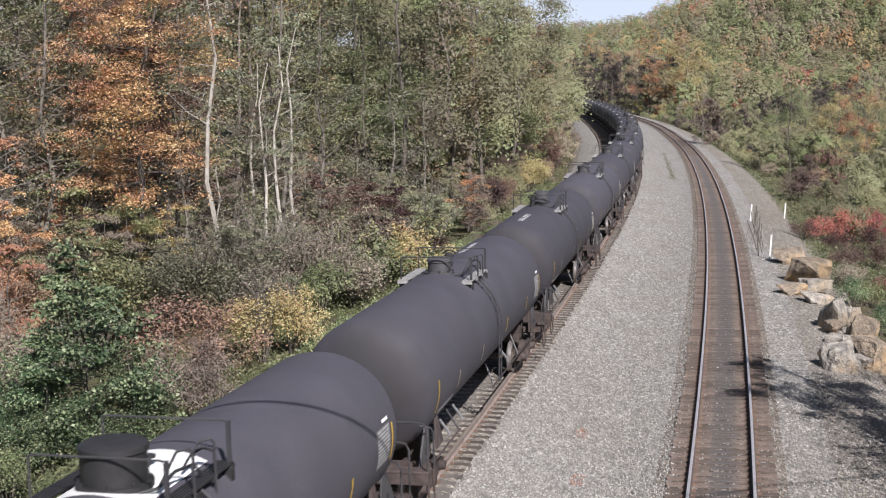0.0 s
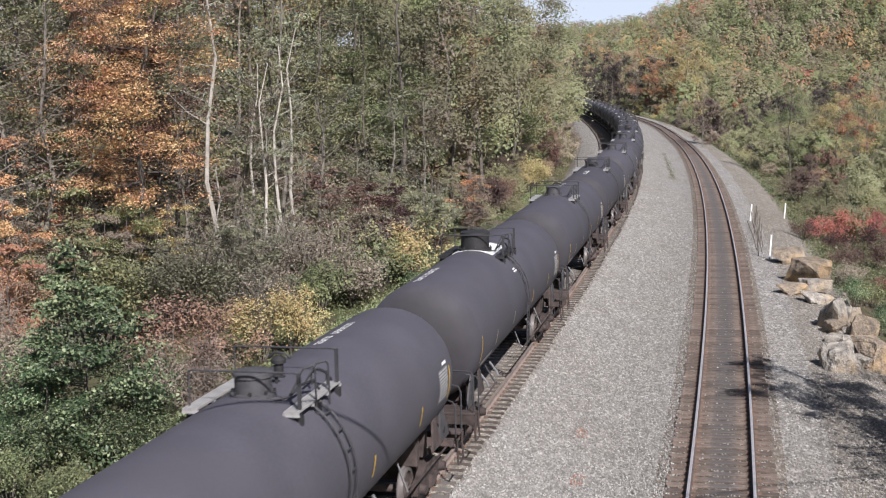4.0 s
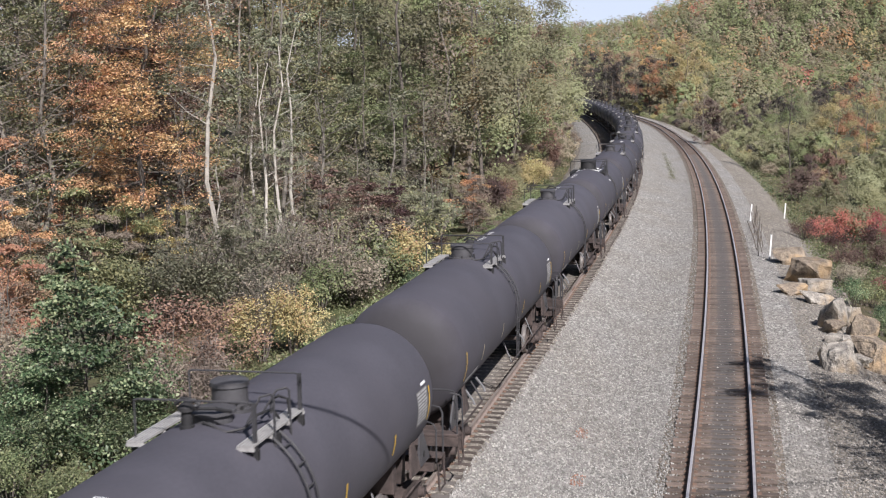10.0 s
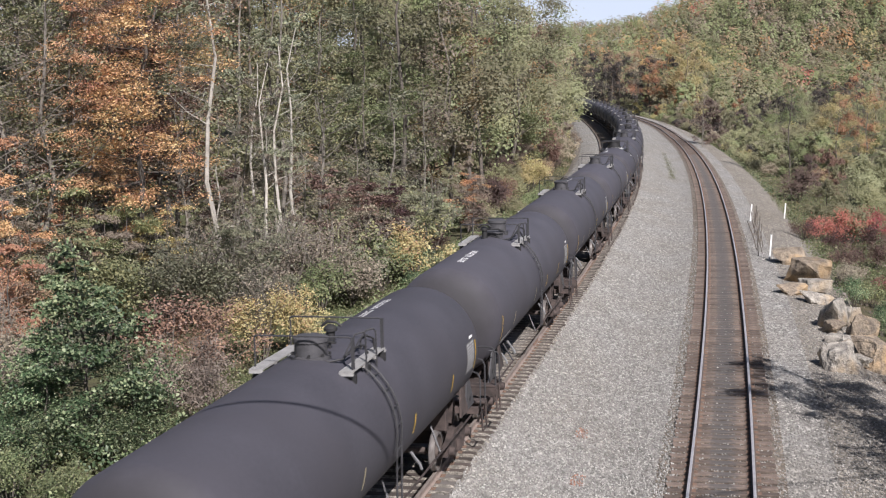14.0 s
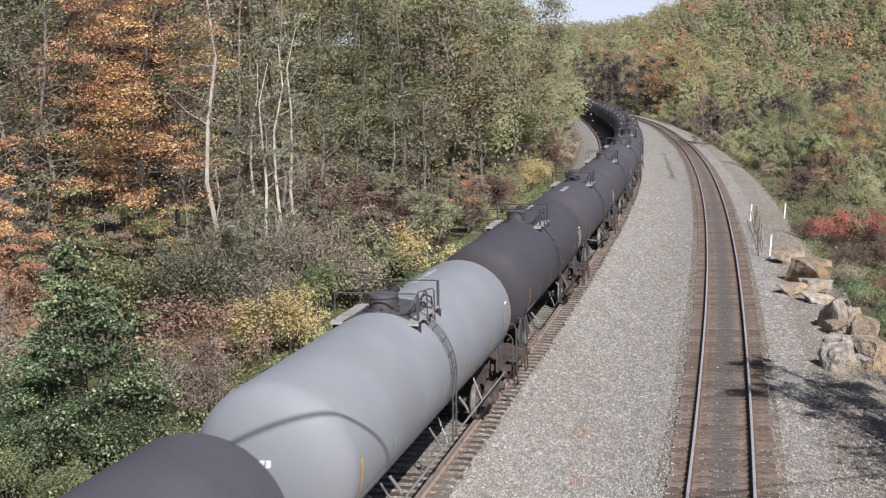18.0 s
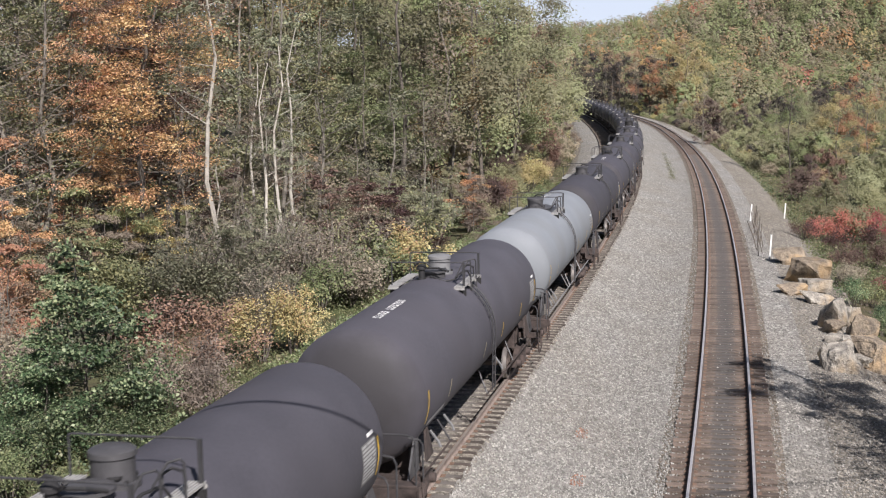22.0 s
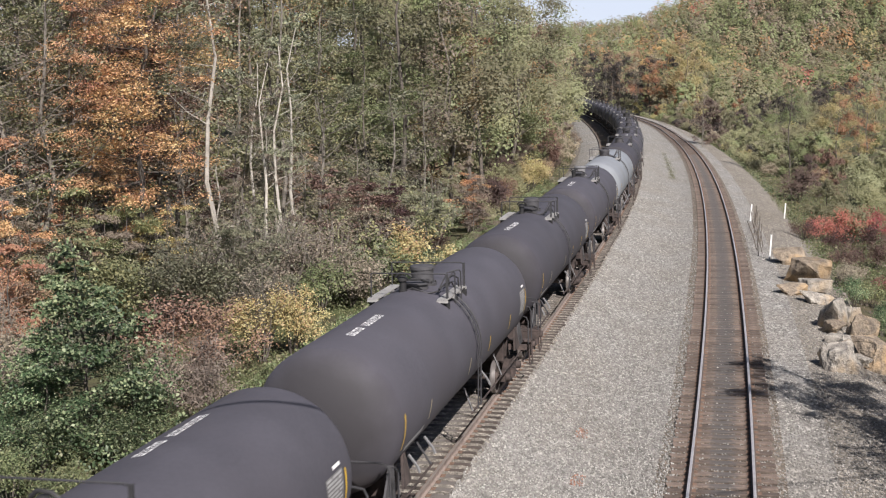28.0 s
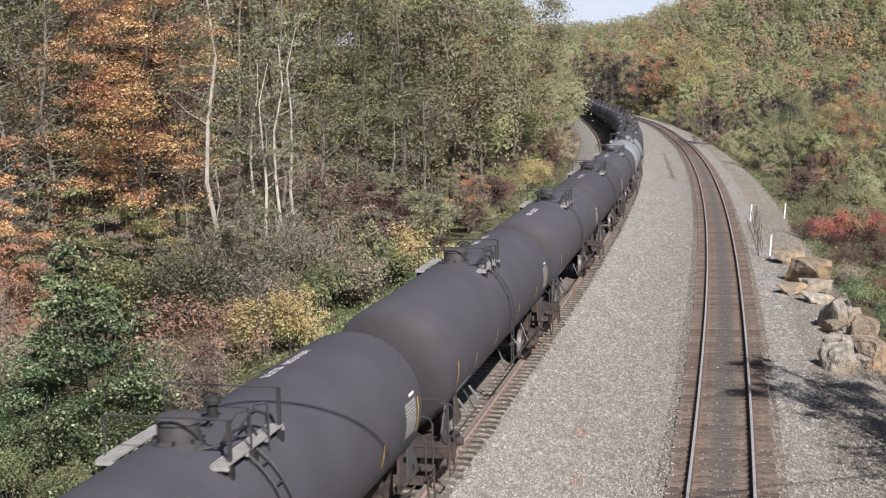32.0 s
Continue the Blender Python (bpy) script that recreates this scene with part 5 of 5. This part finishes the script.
    while s < 130:
        p = on_line(s, -7.4 + rng.uniform(-0.9, 0.9), 0, 1)
        plant("shrub", pick(rng, [("weed", 5), ("olive", 2), ("green", 1), ("brown", 1)]), "near", p.x, p.y, rng.uniform(0.7, 1.3), rng)
        s += 2.0


def right_wood():
    rng = np.random.default_rng(8)
    for kind, leaf, x, y, h in (
            ("shrub", "red", 24.9, 86, 1.9), ("shrub", "red", 26.8, 87, 2.4), ("shrub", "red", 29.0, 88, 2.3), ("shrub", "maroon", 25.0, 82, 1.8), ("shrub", "maroon", 27.4, 84, 1.9), ("shrub", "maroon", 23.2, 84, 1.6), ("shrub", "maroon", 25.4, 76, 1.9), ("shrub", "maroon", 22.9, 74, 1.6), ("shrub", "red", 22.4, 66, 1.2), ("shrub", "russet", 24.0, 68, 1.6),
            ("shrub", "olive", 20.6, 62, 1.5), ("shrub", "brown", 21.4, 68, 1.4), ("shrub", "green", 19.6, 56, 1.7), ("shrub", "green", 18.4, 54, 1.3), ("shrub", "olive", 22.0, 60, 2.0), ("shrub", "weed", 17.2, 47, 1.2), ("shrub", "maroon", 15.6, 41.5, 0.9), ("shrub", "red", 17.6, 49, 0.9),
            ("shrub", "olive", 27.4, 88, 3.0), ("shrub", "olive", 29.5, 97, 2.6), ("shrub", "weed", 31.0, 94, 2.6), ("sapling", "maroon", 33.0, 118, 4.6), ("sapling", "russet", 36.0, 122, 5.0), ("shrub", "maroon", 31.5, 116, 3.2), ("sapling", "grey_green", 30.5, 104, 5), ("shrub", "olive", 37.0, 114, 3.4), ("shrub", "weed", 39.5, 118, 3.6), ("sapling", "olive", 41.0, 122, 5.5), ("shrub", "grey_green", 35.4, 110, 2.8), ("shrub", "maroon", 27.8, 80, 2.2), ("shrub", "maroon", 24.0, 76, 1.5), ("shrub", "brown", 20.4, 66, 1.5), ("shrub", "green", 19.0, 60, 1.4), ("shrub", "green", 20.6, 57, 1.7), ("shrub", "green", 18.6, 52, 1.3),
            ("tree", "green", 39.6, 150, 13), ("tree", "yellow", 45.0, 150, 11), ("slim", "yellow", 47.5, 148, 11), ("tree", "orange", 52.0, 165, 14), ("bare", "brown", 40.5, 205, 10), ("bare", "maroon", 38.6, 196, 9), ("sapling", "maroon", 42.5, 210, 8),
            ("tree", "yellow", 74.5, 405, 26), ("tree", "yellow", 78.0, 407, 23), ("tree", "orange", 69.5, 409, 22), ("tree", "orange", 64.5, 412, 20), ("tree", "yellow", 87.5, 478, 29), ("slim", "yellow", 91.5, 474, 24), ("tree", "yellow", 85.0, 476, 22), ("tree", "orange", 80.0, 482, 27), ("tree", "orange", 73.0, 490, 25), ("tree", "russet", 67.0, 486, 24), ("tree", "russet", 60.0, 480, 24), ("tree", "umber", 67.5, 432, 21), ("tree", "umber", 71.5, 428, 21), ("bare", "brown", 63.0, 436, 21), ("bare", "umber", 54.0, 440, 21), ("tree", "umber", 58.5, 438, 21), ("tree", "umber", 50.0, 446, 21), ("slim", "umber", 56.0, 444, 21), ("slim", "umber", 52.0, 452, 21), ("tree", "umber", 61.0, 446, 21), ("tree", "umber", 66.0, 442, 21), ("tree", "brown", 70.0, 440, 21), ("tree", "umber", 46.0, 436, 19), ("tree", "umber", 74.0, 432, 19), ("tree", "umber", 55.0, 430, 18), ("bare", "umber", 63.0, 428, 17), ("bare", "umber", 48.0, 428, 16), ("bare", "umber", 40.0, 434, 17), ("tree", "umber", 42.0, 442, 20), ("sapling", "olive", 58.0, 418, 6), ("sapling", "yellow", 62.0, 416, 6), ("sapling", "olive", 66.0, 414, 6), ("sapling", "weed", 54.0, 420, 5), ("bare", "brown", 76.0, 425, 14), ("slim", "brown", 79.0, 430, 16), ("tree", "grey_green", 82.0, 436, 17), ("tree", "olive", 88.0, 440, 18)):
        plant(kind, leaf, level_at(y + 10), x, y, h, rng)
    colours = [("olive", 8), ("grey_green", 5), ("green", 2.4), ("weed", 2.2), ("yellow", 0.9), ("russet", 1.2), ("orange", 0.6), ("brown", 1.6), ("umber", 0.6)]
    s = 66.0
    while s < 335:
        for o, lo, hi in ((13.5, 1.2, 2.2), (18, 1.8, 3.4), (24, 3, 5.5), (32, 5, 9), (43, 8, 11), (56, 9, 13), (72, 10, 14), (92, 11, 15)):
            if s < 100 and o < 20:
                continue
            x, y = at_line(s + rng.uniform(-2.5, 2.5), o + rng.uniform(-3, 3) - (6 if s > 170 else 0))
            if x > 0.36 * y + 8:
                continue
            h = rng.uniform(lo, hi)
            kind = "shrub" if h < 4.5 else ("sapling" if h < 8 else pick(rng, [("tree", 5), ("slim", 2), ("bare", 1.2)]))
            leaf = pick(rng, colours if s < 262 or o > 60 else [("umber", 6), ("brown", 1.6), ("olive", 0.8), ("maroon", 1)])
            plant(kind, leaf, "near" if y < 78 and h < 9 and leaf != "umber" else "mid", x, y, h, rng)
        s += 6.0
    # shrubs along the far edge of the stones
    s = 150.0
    while s < 345:
        for o in (7.5, 10.5, 14):
            x, y = at_line(s + rng.uniform(-2, 2), o + rng.uniform(-1, 1))
            plant("shrub" if o < 13 else "sapling", pick(rng, [("olive", 4), ("weed", 2), ("grey_green", 3), ("brown", 2)]), "mid", x, y, rng.uniform(1.2, 2.6) if o < 13 else rng.uniform(3.5, 6), rng)
        s += 5.5
    # young growth at the foot of the far wood
    s = 305.0
    while s < 405:
        for o in (8.5, 12.5, 17, 23):
            x, y = at_line(s + rng.uniform(-2, 2), o + rng.uniform(-1.5, 1.5))
            plant("shrub" if o < 10 else "sapling", pick(rng, [("yellow", 2), ("olive", 3), ("weed", 2), ("brown", 2), ("orange", 1.2)]), "mid", x, y, rng.uniform(1.6, 2.6) if o < 10 else rng.uniform(4, 7), rng)
        s += 6.5
    # the tree beside the bridge whose shadow lies on the stones
    for kind, leaf, x, y, h, turn in (("slim", "brown", 15.0, 33.4, 13.5, 0.4), ("tree", "russet", 18.0, 35.5, 11.0, 2.0), ("slim", "brown", 14.8, 29.6, 14.5, 1.1), ("slim", "russet", 17.0, 30.6, 13.5, 2.6), ("bare", "brown", 15.6, 31.5, 14.0, 0.2), ("bare", "brown", 14.4, 27.6, 11.5, 4.0), ("slim", "brown", 14.4, 25.0, 11.5, 3.1)):
        plant(kind, leaf, "near", x, y, h, rng, turn=turn)


def far_wood():
    """Hillside woods: crowns too far off to tell apart singly."""
    rng = np.random.default_rng(31)
    by_leaf = {}
    spots = [(cx, cy) for cy in np.arange(400, 960, 10.5) for cx in np.arange(8, 0.42 * cy, 10.5)]
    for i, (cx, cy) in enumerate(spots):
        x, y = cx + rng.uniform(-4.5, 4.5), cy + rng.uniform(-4.5, 4.5)
        s, o = to_line(np.array([x]), np.array([y]))
        if -26 < o[0] < 10:
            continue
        h = rng.uniform(11, 18)
        z = land_at(x, y)
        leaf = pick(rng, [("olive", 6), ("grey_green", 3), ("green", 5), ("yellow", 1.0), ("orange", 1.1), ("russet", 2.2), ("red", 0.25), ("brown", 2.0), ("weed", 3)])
        n = 290 if y < 620 else 200
        d = rng.normal(size=(n, 3))
        d /= np.linalg.norm(d, axis=1, keepdims=True)
        d[:, 2] = np.abs(d[:, 2]) * 1.75 - 0.88
        lobes = 1 + 0.3 * np.sin(d[:, 0] * 5 + i) * np.sin(d[:, 2] * 4 + i)
        c = np.array([x, y, z + h * 0.55]) + d * lobes[:, None] * rng.uniform(0.75, 1.0, (n, 1)) * np.array([h * 0.32, h * 0.32, h * 0.45])
        by_leaf.setdefault(leaf, []).append((c, d))
    # haze over the hillside is put into these lightened leaf colours
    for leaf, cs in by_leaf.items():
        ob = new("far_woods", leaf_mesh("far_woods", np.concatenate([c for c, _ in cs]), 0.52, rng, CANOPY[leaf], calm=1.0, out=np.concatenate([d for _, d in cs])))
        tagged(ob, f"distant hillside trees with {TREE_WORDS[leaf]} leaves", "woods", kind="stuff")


def weeds():
    """Low weeds and grass along both edges of the stones, and a few between the tracks."""
    rng = np.random.default_rng(4)
    n = 1300
    f = rng.uniform(size=n)
    spot = np.floor(f * 13) / 13 + rng.normal(size=n) * 0.016
    x, y = 22.9 + 7.1 * spot + rng.normal(size=n) * 0.2, 131 + 49 * spot + rng.normal(size=n) * 0.8
    sx, _ = to_line(x, y)
    ob = new("weeds", leaf_mesh("weeds", np.stack([x, y, grade(sx) - 0.38 + rng.uniform(0, 0.16, n)], 1), 0.065, rng, LEAF["grey_green"], 0.1))
    tagged(ob, "sparse green weeds growing in the stones between the tracks", "weeds", kind="stuff")
    for side, leaf, n, size, s_lo, s_hi, lo, hi, top in ((1, "weed", 46000, 0.052, 12, 120, -9.2, -6.0, 1.0), (1, "weed", 22000, 0.055, 24, 70, -13.0, -6.0, 0.7), (1, "olive", 9000, 0.08, 60, 240, -9.4, -6.1, 0.8), (1, "brown", 5000, 0.05, 12, 100, -9.5, -5.9, 0.7),
                                                       (0, "weed", 26000, 0.06, 62, 190, 5.2, 16.0, 0.7), (0, "weed", 9000, 0.055, 66, 112, 4.7, 9.5, 0.6), (0, "brown", 9000, 0.06, 40, 170, 5.0, 14.0, 0.5), (0, "olive", 11000, 0.09, 90, 290, 5.4, 12.0, 0.9), (0, "green", 3500, 0.07, 120, 260, 5.2, 7.0, 0.7)):
        ss = s_lo + (s_hi - s_lo) * rng.uniform(size=n) ** 1.5
        oo = rng.uniform(lo, hi, n)
        clump = np.sin(ss * 1.7 + oo * 2.1) * np.sin(ss * 0.43 - oo * 1.3)
        hl = heading_left(ss) if side else heading(ss)
        xs, ys = (X_LEFT, Y_LEFT) if side else (X_ALL, Y_ALL)
        x = np.interp(ss, S_ALL, xs) + oo * np.cos(hl)
        y = np.interp(ss, S_ALL, ys) - oo * np.sin(hl)
        edge = np.clip(np.minimum(np.abs(oo - lo), np.abs(oo - hi)) / 1.2, 0.15, 1)
        z = land(x, y) + rng.uniform(0, 1, n) ** 1.3 * top * edge * (0.75 + 0.45 * clump)
        ob = new("weeds", leaf_mesh("weeds", np.stack([x, y, z], 1), size, rng, LEAF[leaf], 0.1))
        tagged(ob, "low green and dry weeds along the edge of the ballast", "weeds", kind="stuff")


# ---- boulders, posts, wire ----
def boulder(x, y, w, d, h, seed, mat, turn=0.0, sink=0.2):
    rng = np.random.default_rng(seed)
    bm = bmesh.new()
    # a split block: the hull of a few corners, its faces roughened
    for i in range(15):
        c = rng.uniform(-1, 1, 3)
        c = np.sign(c) * np.abs(c) ** 0.45
        bm.verts.new(c * rng.uniform(0.78, 1.0))
    bmesh.ops.convex_hull(bm, input=bm.verts)
    bmesh.ops.delete(bm, geom=[v for v in bm.verts if not v.link_faces], context="VERTS")
    bmesh.ops.bevel(bm, geom=list(bm.edges), offset=0.035, segments=1, affect="EDGES", profile=0.5)
    bmesh.ops.triangulate(bm, faces=bm.faces)
    bmesh.ops.subdivide_edges(bm, edges=[e for e in bm.edges if e.calc_length() > 0.3], cuts=2, use_grid_fill=True)
    for v in bm.verts:
        p = v.co.copy()
        p += Vector((noise.noise(p * 1.7 + Vector((seed, 0, 0))), noise.noise(p * 1.9 + Vector((0, seed, 0))), noise.noise(p * 1.6 + Vector((0, 0, seed))))) * 0.16
        p += Vector((noise.noise(p * 6 + Vector((0, 0, seed))), noise.noise(p * 6 + Vector((seed, 0, 0))), noise.noise(p * 6 + Vector((0, seed, 0))))) * 0.05
        v.co = Vector((p.x * w * 0.52, p.y * d * 0.52, p.z * h * 0.52))
    me = bpy.data.meshes.new("boulder")
    bm.to_mesh(me)
    bm.free()
    me.materials.append(mat)
    ob = new("boulder", me)
    ob.matrix_basis = Matrix.Translation((x, y, ground_under(x, y) + h * (0.5 - sink))) @ Matrix.Rotation(turn, 4, "Z") @ Matrix.Rotation(rng.uniform(-0.25, 0.25), 4, "X")
    return tagged(ob, "weathered tan and grey sandstone boulder on the ballast shoulder", "boulder", "boulders beside the track")


def ground_under(x, y):
    s, o = to_line(np.array([x]), np.array([y]))
    z = land_at(x, y)
    if 0 < o[0] < 6:
        z = max(z, float(np.interp(o[0], [1.9, 2.8, 4.4, 6.0], [-0.27, -0.42, -0.62, -1.3])) + float(grade(s[0])) + (o[0] + GAUGE) * BANK)
    return z


M_ROCK_PALE = material("pale_sandstone", (0.43, 0.395, 0.34), (0.16, 0.145, 0.128), rough=0.9, scale=2.6, fine=14, bump=0.2, contrast=1.4, third=(0.33, 0.25, 0.16), vary=0.15)


def build_boulders():
    for i, (x, y, w, d, h, pale, turn) in enumerate((
            (18.75, 69.8, 2.2, 1.2, 1.1, 0, 0.25), (17.7, 63.2, 1.65, 1.3, 1.5, 0, 0.5), (16.1, 59.6, 1.3, 1.0, 0.55, 0, 0.9), (16.7, 57.8, 1.5, 1.0, 0.6, 1, 0.7), (17.5, 60.9, 1.2, 0.9, 0.7, 1, 0.2), (15.75, 51.6, 1.15, 1.1, 1.45, 1, 0.3),
            (15.8, 48.6, 1.0, 0.9, 1.75, 0, 1.2), (15.35, 46.0, 1.4, 1.1, 1.2, 0, 0.4), (13.75, 44.1, 1.25, 1.1, 1.0, 1, 0.1), (15.3, 50.6, 0.8, 0.7, 0.6, 0, 1.9), (14.9, 48.7, 0.75, 0.6, 0.5, 1, 2.6), (16.75, 48.8, 0.6, 0.6, 0.6, 1, 0.8),
            (16.6, 53.6, 1.1, 0.9, 0.8, 1, 1.1), (17.2, 56.2, 0.9, 0.8, 0.6, 1, 2.0), (21.0, 68.0, 0.6, 0.5, 0.6, 1, 0.0), (16.0, 50.0, 0.7, 0.6, 0.9, 0, 0.6), (15.0, 47.4, 0.9, 0.7, 0.7, 1, 1.4), (14.6, 45.2, 0.7, 0.6, 0.5, 1, 2.4), (17.1, 54.6, 0.8, 0.7, 0.7, 1, 0.5), (16.5, 46.9, 0.9, 0.8, 0.8, 0, 2.2))):
        boulder(x, y, w * 1.3, d * 1.3, h * 1.12, 40 + i, M_ROCK_PALE if pale else M_ROCK, turn=turn)


def white_post(x, y, h, w=0.09):
    root = new("marker_post")
    bm = bmesh.new()
    box(bm, -w / 2, w / 2, -w / 2, w / 2, -0.25, h, 0.012)
    part("post", bm, M_POST, root)
    bm = bmesh.new()
    box(bm, -w / 2 - 0.01, w / 2 + 0.01, -w / 2 - 0.01, w / 2 + 0.01, h, h + 0.03, 0.008)
    part("cap", bm, M_POST, root)
    root.matrix_basis = Matrix.Translation((x, y, ground_under(x, y))) @ Matrix.Rotation(radians(3), 4, "Y")
    return tagged(root, "short white painted marker post in the gravel", "post", "marker posts")


def wire_fence():
    """A short run of thin leaning stakes and sagging wires between two posts."""
    root = new("wire_fence")
    a, b = Vector((17.75, 71.8, 0)), Vector((21.2, 89.0, 0))
    rng = random.Random(3)
    tops = []
    for i in range(15):
        p = a.lerp(b, i / 14) + Vector((rng.uniform(-0.5, 0.2), 0, 0))
        g = ground_under(p.x, p.y)
        bm = bmesh.new()
        lean = Vector((rng.uniform(-0.45, 0.15), rng.uniform(-0.3, 0.3), 1.2 + rng.uniform(-0.25, 0.25)))
        base = Vector((p.x, p.y, g - 0.1))
        tube(bm, [base, base + lean], 0.026, 5)
        part("stake", bm, M_BARK, root)
        tops.append((base, lean))
    for f in (0.35, 0.6, 0.85):
        bm = bmesh.new()
        pts = []
        for (b0, l0), (b1, l1) in zip(tops, tops[1:]):
            p, q = b0 + l0 * f, b1 + l1 * f
            pts += [p, p.lerp(q, 0.5) + Vector((0, 0, -0.07))]
        tube(bm, pts, 0.012, 4)
        part("wire", bm, M_DEAD, root)
    return tagged(root, "short fence of thin leaning dark stakes and wire", "fence")


def overhead_cable():
    """A cable across the line above the bridge, between two poles; its shadow crosses the passing tanks."""
    ends = [Vector((-27.0, 1.6, 11.8)), Vector((30.0, 25.8, 11.8))]
    for e in ends:
        root = new("utility_pole")
        g = land_at(e.x, e.y)
        bm = bmesh.new()
        tube(bm, [(0, 0, -0.6), (0, 0, 6), (0, 0, e.z - g + 0.5)], 0.15, 10, 0.11)
        part("pole", bm, M_BARK, root)
        bm = bmesh.new()
        box(bm, -0.06, 0.06, -0.5, 0.5, e.z - g - 0.06, e.z - g + 0.06)
        part("bracket", bm, M_DEAD, root)
        root.matrix_basis = Matrix.Translation((e.x, e.y, g))
        tagged(root, "round wooden utility pole beside the railway", "pole", "utility poles")
    bm = bmesh.new()
    pts = [ends[0].lerp(ends[1], i / 20) + Vector((0, 0, -0.5 * (1 - (2 * i / 20 - 1) ** 2))) for i in range(21)]
    tube(bm, pts, 0.032, 6)
    ob = part("overhead_cable", bm, M_BLACK)
    tagged(ob, "thin black cable strung across the tracks", "cable")


build_boulders()
for px, py, ph in ((17.75, 70.7, 1.3), (21.2, 90.0, 1.1), (25.1, 96.0, 1.1), (5.3, 92.8, 1.2), (1.5, 76.8, 0.9)):
    white_post(px, py, ph)
wire_fence()
overhead_cable()
left_wood()
right_wood()
far_wood()
weeds()
build_ties()


def motions():
    for k, car in CARS:
        walk(car, [(t, train_pose(CAR_ZERO + CAR_LENGTH * k + TRAIN_SPEED * t)) for t in range(33)])
        if -5 <= k <= 6:
            for ob in car.children_recursive:
                if ob.name.startswith("wheelset"):
                    at = ob.location.copy()
                    walk(ob, [(i / 10, Matrix.Translation(at) @ Matrix.Rotation(-TRAIN_SPEED / 0.457 * i / 10, 4, "X")) for i in range(321)])


motions()
